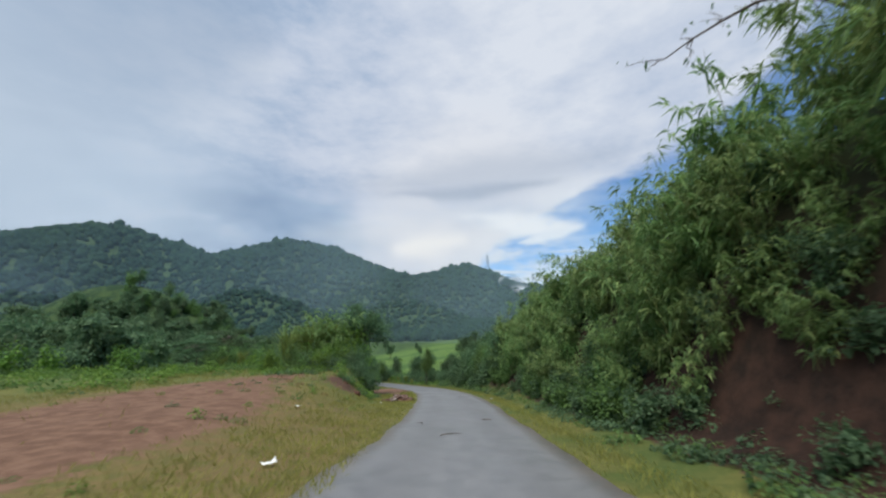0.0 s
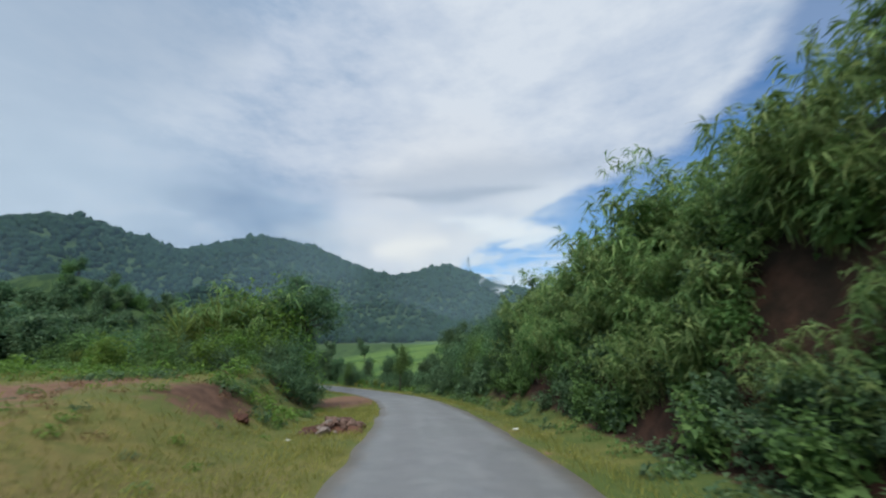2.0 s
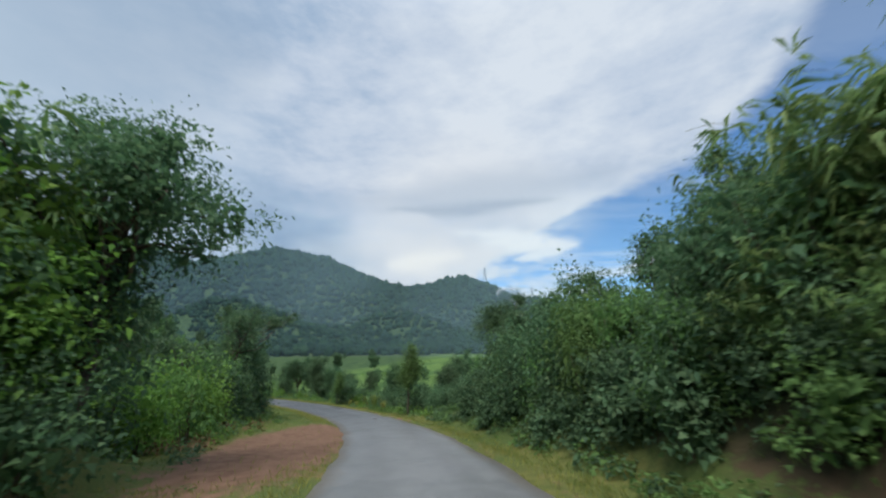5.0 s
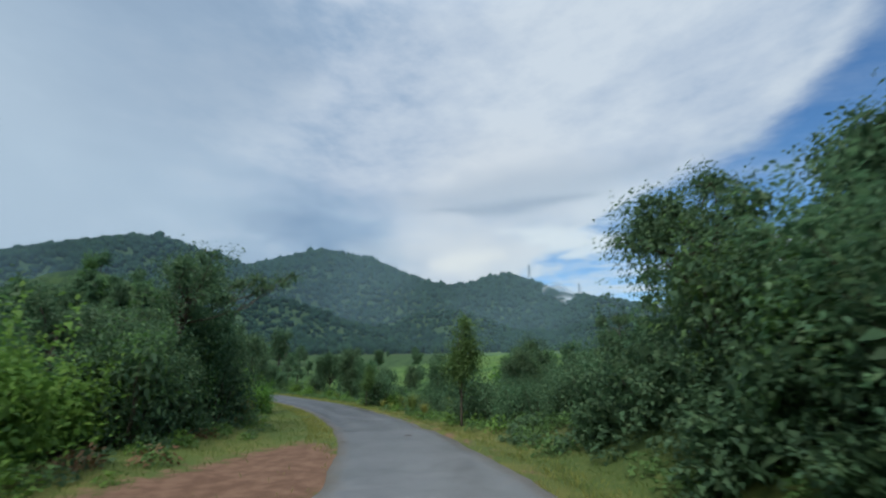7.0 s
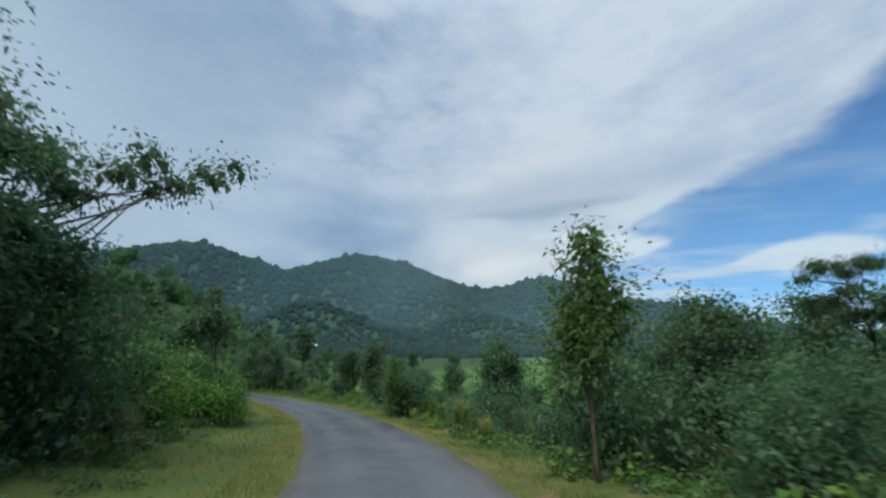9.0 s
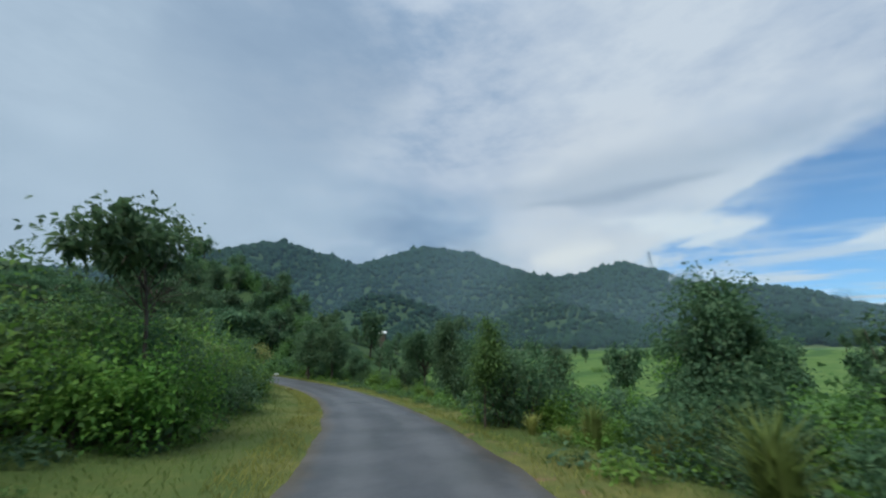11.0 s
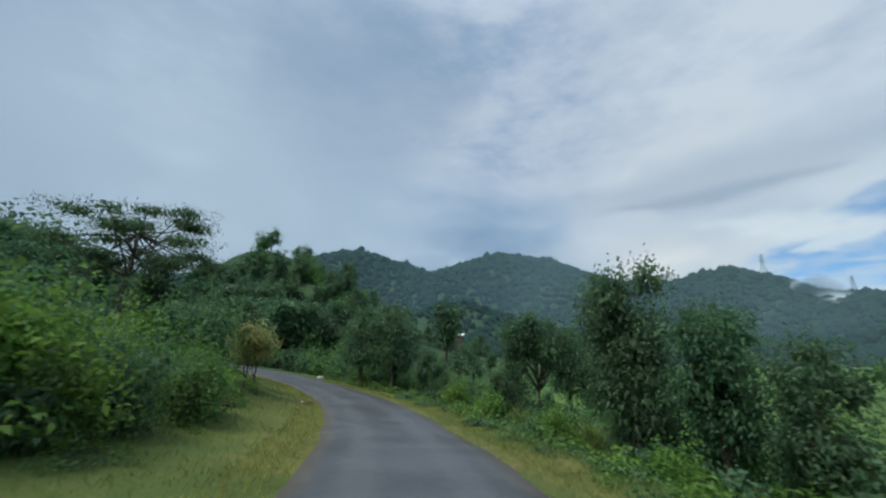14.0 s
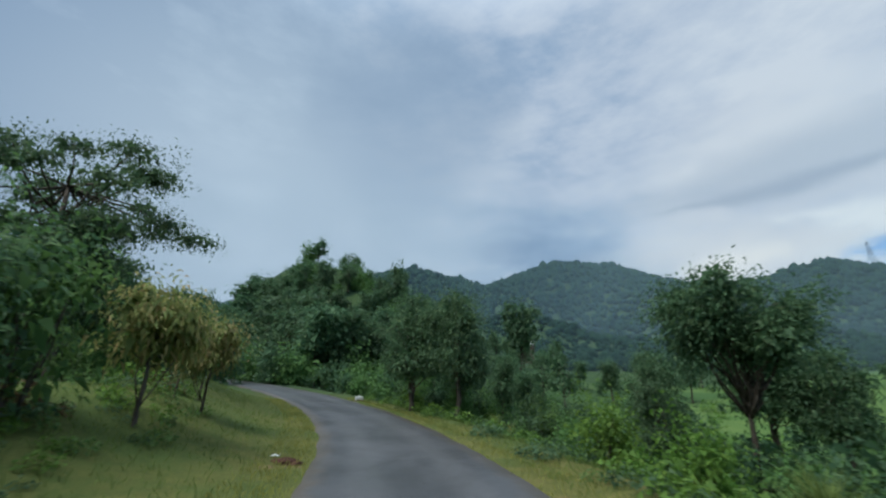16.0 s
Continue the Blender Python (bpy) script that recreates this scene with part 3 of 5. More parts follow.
# ---------------------------------------------------------------- ground sheet
def spread_axis(lo, hi, fine, reach):
    core = np.arange(lo, hi, fine)
    up_, stepp, out = hi, fine, []
    while up_ < reach:
        up_ += stepp
        out.append(up_)
        stepp = min(stepp * 1.13, 90) if up_ - hi > 900 else min(stepp * 1.11, 14)
    dn, stepp, low_ = lo, fine, []
    while dn > -reach:
        dn -= stepp
        low_.append(dn)
        stepp = min(stepp * 1.13, 90) if lo - dn > 900 else min(stepp * 1.11, 14)
    return np.array(low_[::-1] + list(core) + out)


gx, gy = spread_axis(-44, 9.5, 0.68, 2600), spread_axis(-2, 96, 0.68, 2600)
GX, GY = np.meshgrid(gx, gy)
fx, fy = GX.ravel(), GY.ravel()
fz = ground_z(fx, fy)
nx, ny = len(gx), len(gy)
idx = np.arange(nx * ny).reshape(ny, nx)
gf = np.stack([idx[:-1, :-1], idx[:-1, 1:], idx[1:, 1:], idx[1:, :-1]], -1).reshape(-1, 4)
me = bpy.data.meshes.new("ground")
me.vertices.add(nx * ny)
me.vertices.foreach_set("co", np.stack([fx, fy, fz], 1).reshape(-1).astype(np.float32))
me.loops.add(len(gf) * 4)
me.loops.foreach_set("vertex_index", gf.reshape(-1).astype(np.int32))
me.polygons.add(len(gf))
me.polygons.foreach_set("loop_start", np.arange(0, len(gf) * 4, 4, dtype=np.int32))
me.polygons.foreach_set("loop_total", np.full(len(gf), 4, dtype=np.int32))
me.polygons.foreach_set("use_smooth", np.ones(len(gf), dtype=bool))
me.materials.append(GROUND)
me.update(calc_edges=True)
gs, gl, _ = nearest(fx, fy)
go = gl - MIDDLE


def soil_mask(s, lat):
    """Where bare red soil shows through."""
    def patch(s0, l0, rs, rl):
        return np.exp(-(((s - s0) / rs) ** 2 + ((lat - l0) / rl) ** 2))
    return np.clip(0.80 * patch(5, -8.8, 9, 3.2) + 0.70 * patch(16, -9.6, 9, 2.6) + 0.75 * patch(10, -6.4, 6, 1.7) + 1.0 * patch(20.3, -4.9, 1.9, 0.8) + 0.6 * patch(22, -7.5, 4, 1.2) + 0.85 * patch(28, -5.4, 3.0, 0.7)
                   + 1.3 * patch(38.5, -3.2, 7.5, 1.9) + 0.95 * patch(45, -2.3, 5, 1.1) + 0.35 * patch(52, 3.4, 9, 1.0) + 0.5 * patch(88.5, -2.0, 1.6, 0.6)
                   + 0.35 * patch(20, 2.4, 40, 0.35) + 0.42 * patch(75, 2.3, 40, 0.35), 0, 1)


soil = soil_mask(gs, gl)
soil = np.maximum(soil, np.exp(-(((fx + 51) / 5) ** 2 + ((fy - 100) / 3.5) ** 2)))
bank_g = np.interp(gs, BANK_S, BANK_H)
soil = np.maximum(soil, smooth(bank_g, 1.5, 3) * smooth(go, 3.3, 4.0) * (1 - smooth(go, 6, 8)) * 0.95)
r_hub = np.hypot(fx - HUB[0], fy - HUB[1])
field = smooth(np.abs(go), 9, 16) * (1 - smooth(r_hub + wave(fx, fy, 40, 7) * 16, 215, 260))
field *= smooth(gs, 40, 55) * np.where(go > 0, 1, 0.35)
grove = np.exp(-(((fx - GROVE[0]) / 62) ** 2 + ((fy - GROVE[1]) / 55) ** 2))
grove_lip = smooth(grove, 0.20, 0.5)
wood_shade = np.maximum(smooth(r_hub + wave(fx, fy, 40, 7) * 16, 235, 275), grove_lip)
wood_shade = np.maximum(wood_shade, 0.8 * smooth(-go, 7, 9) * smooth(gs, 34, 38))
wood_shade = np.maximum(wood_shade, 0.8 * smooth(go, 8, 11) * smooth(gs, 106, 112))
# shade beneath the right-hand thicket, put into the ground colour
wood_shade = np.maximum(wood_shade, 0.85 * smooth(go, 3.3, 4.5) * (1 - smooth(gs, 50, 60)) * smooth(gs, 26, 31))
wood_shade = np.maximum(wood_shade, 0.8 * smooth(go, 5, 7) * (1 - smooth(gs, 50, 60)))
wood_shade = np.maximum(wood_shade, 0.55 * smooth(go, 3.4, 5) * smooth(gs, 50, 60) * (1 - smooth(go, 11, 15)))
# bank face under the bamboo: damp soil, its shade painted in as well
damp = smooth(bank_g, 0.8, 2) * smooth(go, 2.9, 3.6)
# same dark tone over the dug scarp on the terrace
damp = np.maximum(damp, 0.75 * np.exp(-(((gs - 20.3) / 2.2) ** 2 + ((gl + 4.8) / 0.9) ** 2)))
wood_shade *= 1 - np.exp(-(((fx + 51) / 5) ** 2 + ((fy - 100) / 3.5) ** 2))
for nm, arr in (("soil", soil), ("field", field), ("wood_shade", wood_shade), ("damp", damp), ("lush", np.maximum(smooth(gs, 38, 52) * smooth(-go, 2.2, 4.0), 0.9 * smooth(gs, 15, 21) * (1 - smooth(gs, 34, 38)) * smooth(-go, 2.2, 3.4))), ("dry", (1 - 0.75 * smooth(gs, 12, 19)) * (1 - smooth(gs, 24, 36)) * smooth(-go, 1.5, 2.5) * (1 - smooth(-go, 11, 17)))):
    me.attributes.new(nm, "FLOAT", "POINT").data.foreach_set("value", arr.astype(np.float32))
ground = tagged(new("ground", me), "grassy roadside ground with red soil, green paddies and wooded hills", "ground", kind="structure")

# ---------------------------------------------------------------- road
rs_ = np.arange(-30, 170, 0.5)
across = np.array([-1.0, -0.96, -0.75, -0.5, -0.25, 0, 0.25, 0.5, 0.75, 0.96, 1.0])
rng = np.random.default_rng(3)
V, A = [], []
flare = np.interp(rs_, [-30, 0, 5, 9, 12], [1.1, 1.1, 0.75, 0.15, 0])
wob_l = np.convolve(rng.normal(size=len(rs_)), np.ones(3) / 3, "same") * 0.07
wob_r = np.convolve(rng.normal(size=len(rs_)), np.ones(3) / 3, "same") * 0.07
for i, s in enumerate(rs_):
    hw_l, hw_r = HALF + wob_l[i] + flare[i], HALF + wob_r[i]
    for u in across:
        o = u * (hw_l if u < 0 else hw_r)
        x, y = spot(s, MIDDLE + o)
        z = np.interp(s, _s, _z) + 0.012 - 0.03 * u * u - (0.11 if abs(u) == 1.0 else 0)
        V.append((float(x), float(y), float(z)))
        A.append(u * HALF)
k = len(across)
F = [(i * k + j, i * k + j + 1, (i + 1) * k + j + 1, (i + 1) * k + j) for i in range(len(rs_) - 1) for j in range(k - 1)]
me = mesh_from("road", V, F, ASPHALT, True)
me.attributes.new("across", "FLOAT", "POINT").data.foreach_set("value", np.array(A, np.float32))
me.attributes.new("pale_stretch", "FLOAT", "POINT").data.foreach_set("value", np.repeat(1 - smooth(rs_, 34, 62), k).astype(np.float32))
road = tagged(new("road", me), "narrow damp grey asphalt country road with broken edges", "road", kind="structure")

# ---------------------------------------------------------------- plant patterns


LOOSE = {}          # leaf faces and material of each pattern, for joined undergrowth


def shrub_pattern(seed, label, leaf_mat, height=2.4, width=1.5, clusters=150, per=17, leaf=0.17, aspect=0.5, droop=0.2, simple=False):
    rng = np.random.default_rng(seed)
    root = thing("shrub", label, "shrub", "roadside shrubs")
    blobs, stems = [], []
    for i in range(7):
        an, rr = rng.random() * 6.28, width * 0.55 * rng.random() ** 0.6
        zc = height * (0.30 + 0.48 * rng.random())
        r = width * (0.34 + 0.22 * rng.random())
        blobs.append((rr * math.cos(an), rr * math.sin(an), zc, r, r, r * (0.75 + 0.3 * rng.random())))
        stems.append(tube(limb_line(rng, (0.1 * math.cos(an), 0.1 * math.sin(an), -0.15), (blobs[-1][0], blobs[-1][1], zc), 0.05), np.linspace(0.03, 0.008, 5), 3))
    blobs.append((0, 0, height * 0.22, width * 0.8, width * 0.8, height * 0.24))
    q = blob_leaves(rng, blobs, clusters, per, leaf, aspect, 0.20, droop)
    # stray shoots past the outline
    m = 12 if clusters > 60 else 6
    an = rng.random(m) * 6.28
    tips = np.stack([np.cos(an) * width * 0.55, np.sin(an) * width * 0.55, height * (0.75 + 0.35 * rng.random(m))], 1)
    c = np.repeat(tips, 9, 0) + rng.normal(size=(m * 9, 3)) * [0.10, 0.10, 0.22]
    ln = leaf * (0.7 + 0.6 * rng.random(len(c)))
    q = np.concatenate([q, leaf_quads(rng, c, rng.normal(size=(len(c), 3)) + [0, 0, 0.2], ln, ln * aspect, droop)])
    q = plain(q) if simple else q
    v, f = joined(stems)
    tagged(part("stem", mesh_from("stem", v, f, BARK), root), kind="stuff")
    tagged(part("foliage", quads("foliage", q, leaf_mat), root), kind="stuff")
    LOOSE[root.name] = (q, leaf_mat)
    return root


def tree_pattern(seed, label, leaf_mat, height, trunk_r, blobs, clusters, per, leaf, aspect=0.45, twigs=2, bark=None, lean=(0, 0), droop=0.25, spread=0.22, fill=0.4, name="tree", trunk_top=0.62, limb_low=2):
    rng = np.random.default_rng(seed)
    root = thing(name, label, "tree", "trees beside the road")
    tx, ty = lean
    top = (tx, ty, height * trunk_top)
    base_line = limb_line(rng, (0, 0, -0.3), top, trunk_r * 0.5, 7)
    tubes = [tube(base_line, np.linspace(trunk_r * 1.25, trunk_r * 0.45, 7), 8)]
    limbs = []
    for b in blobs:
        i = limb_low + int(rng.integers(0, 7 - limb_low))
        st = base_line[min(i, 6)]
        limbs.append(tube(limb_line(rng, st, (b[0], b[1], b[2]), 0.10, 5), np.linspace(trunk_r * 0.42, trunk_r * 0.10, 5), 5 if twigs else 3))
        for _k in range(twigs):
            u = unit(rng.normal(size=3))
            en = (b[0] + u[0] * b[3] * 0.8, b[1] + u[1] * b[4] * 0.8, b[2] + u[2] * b[5] * 0.8)
            limbs.append(tube(limb_line(rng, (b[0], b[1], b[2]), en, 0.06, 4), np.linspace(trunk_r * 0.14, trunk_r * 0.04, 4), 3))
    v, f = joined(tubes)
    part("trunk", mesh_from("trunk", v, f, bark or BARK, True), root)
    v, f = joined(limbs)
    tagged(part("branchwork", mesh_from("branchwork", v, f, bark or BARK, True), root), kind="stuff")
    leaves = blob_leaves(rng, blobs, clusters, per, leaf, aspect, spread, droop, fill)
    tagged(part("crown", quads("crown", leaves if twigs else plain(leaves), leaf_mat), root), kind="stuff")
    return root


def random_blobs(seed, n, cx, cy, cz, sx, sy, sz, r0, r1, flat_=0.8):
    rng = np.random.default_rng(seed)
    out = []
    for i in range(n):
        u = unit(rng.normal(size=3)) * rng.random() ** 0.4
        r = r0 + (r1 - r0) * rng.random()
        out.append((cx + u[0] * sx, cy + u[1] * sy, cz + u[2] * sz, r, r, r * flat_))
    return out


def bamboo_pattern(seed, label, height=3.4, culms=12, leafy=20, blade=0.33):
    """Arching thin culms hung with fans of long narrow leaves."""
    rng = np.random.default_rng(seed)
    root = thing("bamboo_clump", label, "bamboo", "bamboo on the cut bank")
    tubes, base, way, ln = [], [], [], []
    for i in range(culms):
        an = rng.random() * 6.28
        h = height * (0.55 + 0.5 * rng.random())
        out = h * (0.25 + 0.45 * rng.random())
        t = np.linspace(0, 1, 8)
        r = 0.15 + out * t ** 2.0
        z = h * (t * 1.45 - 0.55 * t ** 2.6) - 0.2
        pts = np.stack([np.cos(an) * r + rng.normal() * 0.12, np.sin(an) * r + rng.normal() * 0.12, z], 1)
        tubes.append(tube(pts, np.linspace(0.016, 0.004, 8), 3))
        for j in range(leafy):
            u = 0.18 + 0.82 * rng.random()
            q = np.array([np.interp(u, t, pts[:, c]) for c in range(3)]) + rng.normal(size=3) * 0.16
            a2 = rng.random() * 6.28
            fan = np.array([math.cos(a2), math.sin(a2), -0.15 + rng.normal() * 0.3])
            m = int(rng.integers(4, 8))
            for _k in range(m):
                base.append(q + rng.normal(size=3) * 0.03)
                way.append(fan + rng.normal(size=3) * 0.42)
                ln.append(blade * (0.6 + 0.7 * rng.random()))
    ln = np.array(ln)
    q = leaf_quads(rng, np.array(base), np.array(way), ln, ln * 0.13, 0.35)
    LOOSE[root.name] = (q, LEAF_BAMBOO)
    v, f = joined(tubes)
    tagged(part("cane", mesh_from("cane", v, f, CULM), root), kind="stuff")
    tagged(part("foliage", quads("foliage", q, LEAF_BAMBOO), root), kind="stuff")
    return root


def herb_pattern(seed, label, leaf_mat, height=0.55, n=150, leaf=0.16, aspect=0.55):
    rng = np.random.default_rng(seed)
    root = thing("weed", label, "plant", "low roadside plants")
    an, r = rng.random(n) * 6.28, 0.42 * rng.random(n) ** 0.6
    z = height * (0.12 + 0.88 * rng.random(n)) * (1 - 0.5 * r / 0.42)
    c = np.stack([np.cos(an) * r, np.sin(an) * r, z], 1)
    w_ = np.stack([np.cos(an), np.sin(an), 0.5 + 0.2 * rng.normal(size=n)], 1) + rng.normal(size=(n, 3)) * 0.5
    ln = leaf * (0.6 + 0.8 * rng.random(n))
    stems = [tube([(0, 0, -0.05), tuple(c[i])], [0.006, 0.003], 3) for i in range(0, n, 12)]
    v, f = joined(stems)
    tagged(part("stem", mesh_from("stem", v, f, CULM), root), kind="stuff")
    q = leaf_quads(rng, c, w_, ln, ln * aspect, 0.3)
    tagged(part("foliage", quads("foliage", q, leaf_mat), root), kind="stuff")
    LOOSE[root.name] = (q, leaf_mat)
    return root


def reed_pattern(seed, label, leaf_mat, height=1.9, n=170, spread=0.35, name="grass_clump"):
    """Tussock of tall arching blades."""
    rng = np.random.default_rng(seed)
    root = thing(name, label, "grass", "tall grass clumps")
    an = rng.random(n) * 6.28
    r0 = spread * 0.5 * rng.random(n)
    h = height * (0.5 + 0.6 * rng.random(n))
    lean_ = spread + 0.35 * height * rng.random(n)
    dirv = np.stack([np.cos(an), np.sin(an), np.zeros(n)], 1)
    side = np.stack([-np.sin(an), np.cos(an), np.zeros(n)], 1) * (0.010 + 0.012 * rng.random(n))[:, None] * (height ** 0.5)
    b = dirv * r0[:, None] + [0, 0, -0.04]
    upv = np.array([0, 0, 1.0])
    m = b + dirv * (lean_ * 0.28)[:, None] + upv * (h * 0.66)[:, None]
    t = b + dirv * lean_[:, None] + upv * (h * (0.78 + 0.2 * rng.random(n)))[:, None]
    q1 = np.stack([b - side, b + side, m + side * 0.9, m - side * 0.9], 1)
    q2 = np.stack([m - side * 0.9, m + side * 0.9, t + side * 0.1, t - side * 0.1], 1)
    tagged(part("tuft", quads("tuft", np.concatenate([q1, q2]), leaf_mat), root), kind="stuff")
    return root


def place(pattern, s, lat, scale=1.0, turn=None, sink=0.05, stretch=1.0, rng=random, label=""):
    q = at(s, lat)
    turn = rng.random() * 360 if turn is None else turn
    m = pose(q.x, q.y, q.z - sink, 0, 0, turn) @ Matrix.Diagonal((scale, scale, scale * stretch, 1))
    ob = copy_thing(pattern, m)
    if label:
        ob["label"] = label
    return ob


def joined_growth(name, label, lots):
    """Many small plants as one mesh: lots of (patterns, s0, s1, lat0, lat1, count, lo, hi), in plan x and y if a ninth is given."""
    rng = np.random.default_rng(len(name) * 7)
    mats, chunks, mi = [], [], []
    for patterns, s0, s1, l0, l1, count, lo, hi, *plan in lots:
        s, lat = rng.uniform(s0, s1, count), rng.uniform(l0, l1, count)
        x, y = (s, lat) if plan else spot(s, lat)
        z = ground_z(x, y)
        for i in range(count):
            q, mat = LOOSE[patterns[int(rng.integers(len(patterns)))].name]
            if mat not in mats:
                mats.append(mat)
            an, sc = rng.random() * 6.283, rng.uniform(lo, hi)
            ca, sa = math.cos(an) * sc, math.sin(an) * sc
            rot_ = np.array([[ca, sa, 0], [-sa, ca, 0], [0, 0, sc * rng.uniform(0.85, 1.15)]])
            q = plain(q) if q.shape[1] == 4 else q
            chunks.append(q @ rot_ + [x[i], y[i], z[i] - 0.04])
            mi.append(np.full(len(q), mats.index(mat), np.int32))
    me = quads(name, np.concatenate(chunks), mats[0])
    for m_ in mats[1:]:
        me.materials.append(m_)
    me.polygons.foreach_set("material_index", np.concatenate(mi))
    me.update()
    return tagged(new(name, me), label, "undergrowth", kind="stuff")

SHRUBS = [shrub_pattern(11, "leafy green roadside shrub with small oval leaves", LEAF, 2.4, 1.5, 74, 13, 0.112),
          shrub_pattern(12, "dense dark green shrub among the roadside growth", LEAF_DARK, 2.5, 1.5, 74, 13, 0.115),
          shrub_pattern(13, "bright green young shrub with broad leaves", LEAF_BRIGHT, 2.2, 1.35, 74, 13, 0.132, 0.55),
          shrub_pattern(14, "loose mid-green shrub with drooping leaves", LEAF, 2.8, 1.4, 74, 13, 0.138, 0.36, 0.4),
          shrub_pattern(15, "dark green tangled creeper-covered bush", LEAF_DARK, 2.0, 1.7, 74, 13, 0.106, 0.7)]
# second row: same habit, fewer and larger leaves
MIDS = [shrub_pattern(61, "leafy green shrub in the second row of growth", LEAF, 2.4, 1.5, 62, 16, 0.145),
        shrub_pattern(62, "dark green shrub in the second row of growth", LEAF_DARK, 2.5, 1.5, 62, 16, 0.145),
        shrub_pattern(63, "bright green shrub in the second row of growth", LEAF_BRIGHT, 2.2, 1.4, 60, 16, 0.15, 0.5)]
COARSE = [shrub_pattern(16, "mid-green shrub of the background growth", LEAF, 2.5, 1.5, 40, 12, 0.22, simple=True),
          shrub_pattern(17, "dark shrub of the background growth", LEAF_DARK, 2.5, 1.6, 40, 12, 0.22, simple=True),
          shrub_pattern(18, "pale shrub of the background growth", LEAF_BRIGHT, 2.3, 1.4, 40, 12, 0.22, simple=True)]
BAMBOO = [bamboo_pattern(21, "arching green bamboo clump with long narrow leaves", 3.4, 12, 17, 0.34),
          bamboo_pattern(22, "overhanging bamboo clump with yellowish leaf fans", 3.8, 12, 15, 0.54),
          bamboo_pattern(23, "low spreading bamboo clump on the earth bank", 2.6, 13, 16, 0.31)]
HERBS = [herb_pattern(31, "low green weed with oval leaves", LEAF, 0.55, 110, 0.105),
         herb_pattern(32, "bright green broad-leaved weed", LEAF_BRIGHT, 0.6, 110, 0.115, 0.55),
         herb_pattern(33, "dark green creeping weed", LEAF_DARK, 0.45, 110, 0.10, 0.7),
         herb_pattern(34, "dry brown dead weed tuft", LEAF_DRY, 0.45, 90, 0.15, 0.25)]
REEDS = [reed_pattern(41, "tall green cane grass clump with arching blades", GRASS_GREEN),
         reed_pattern(42, "pale green tall grass tussock", GRASS, 1.1, 130, 0.25)]

def tree_family(fine):
    """The broadleaf trees: fine for those close to the road, coarse for the grove and the fields."""
    k, lf = (0.95, 0.64) if fine else (0.34, 1.08)
    tag_ = "" if fine else "distant "

    def tree(seed, label, mat, h, r, blobs, clusters, per, leaf, **more):
        return tree_pattern(seed, tag_ + label, mat, h, r, blobs, int(clusters * k), per if fine else 13, leaf * lf, twigs=2 if fine else 0, **more)
    return [tree(51, "round-crowned dark green tree on a short trunk", LEAF_DARK, 5.4, 0.10,
                 random_blobs(1, 13, 0, 0, 2.9, 1.15, 1.15, 1.75, 0.6, 1.0), 300, 17, 0.22, spread=0.20),
            tree(52, "slender young tree with a narrow leafy crown", LEAF, 4.6, 0.045,
                 random_blobs(2, 14, 0, 0, 2.95, 0.6, 0.6, 1.45, 0.38, 0.66, 1.0), 230, 16, 0.17, trunk_top=0.8),
            tree(53, "open-crowned tree with feathery grey-green foliage", LEAF_DARK, 7.2, 0.12,
                 random_blobs(3, 15, 0, 0, 5.0, 1.7, 1.7, 1.7, 0.45, 0.85), 190, 17, 0.17, fill=0.7, spread=0.26, limb_low=4),
            tree(54, "large spreading tree hanging over the verge with broad leaves", LEAF_DARK, 7.0, 0.16,
                 random_blobs(4, 20, 0.3, 0, 4.5, 2.2, 2.2, 2.0, 0.6, 1.1), 500, 17, 0.19, fill=0.42, spread=0.22),
            tree(55, "tall leafy tree with a layered upright crown", LEAF_DARK, 6.8, 0.10,
                 random_blobs(5, 20, 0, 0, 3.7, 1.1, 1.1, 2.5, 0.55, 0.95, 0.85), 470, 17, 0.21, spread=0.20),
            tree(56, "bushy double-headed tree with dark foliage", LEAF_DARK, 5.0, 0.09,
                 random_blobs(6, 7, -0.7, 0, 2.7, 0.6, 0.6, 1.5, 0.5, 0.8) + random_blobs(7, 7, 0.8, 0.2, 2.3, 0.6, 0.6, 1.4, 0.5, 0.8), 220, 17, 0.19)]


T_ROUND, T_SLIM, T_AIRY, T_BIG, T_TALL, T_TWIN = tree_family(True)
FAR_TREES = tree_family(False)
F_ROUND, F_SLIM, F_AIRY, F_BIG, F_TALL, F_TWIN = FAR_TREES
T_BROAD = tree_pattern(59, "thin-trunked young tree with large broad leaves", LEAF_DARK, 5.2, 0.05,
                       random_blobs(19, 14, 0, 0, 4.2, 1.45, 1.45, 0.6, 0.4, 0.65), 150, 14, 0.15, 0.55, trunk_top=0.72, limb_low=4)
umb = []
rg = np.random.default_rng(8)
for i in range(30):
    tier = (6.6, 8.0, 9.3)[i % 3]
    an, rr = rg.random() * 6.28, (5.0, 6.0, 4.4)[i % 3] * (0.25 + 0.75 * rg.random())
    r = 0.9 + 0.5 * rg.random()
    umb.append((rr * math.cos(an), rr * math.sin(an), tier - 0.02 * rr * rr + rg.normal() * 0.22, r * 1.25, r * 1.25, r * 0.2))
T_UMBRELLA = tree_pattern(57, "wide flat-topped tree with feathery layered foliage", LEAF_DARK, 11.0, 0.17, umb, 820, 16, 0.15, 0.42,
                          fill=0.9, spread=0.30, trunk_top=0.74, limb_low=4)
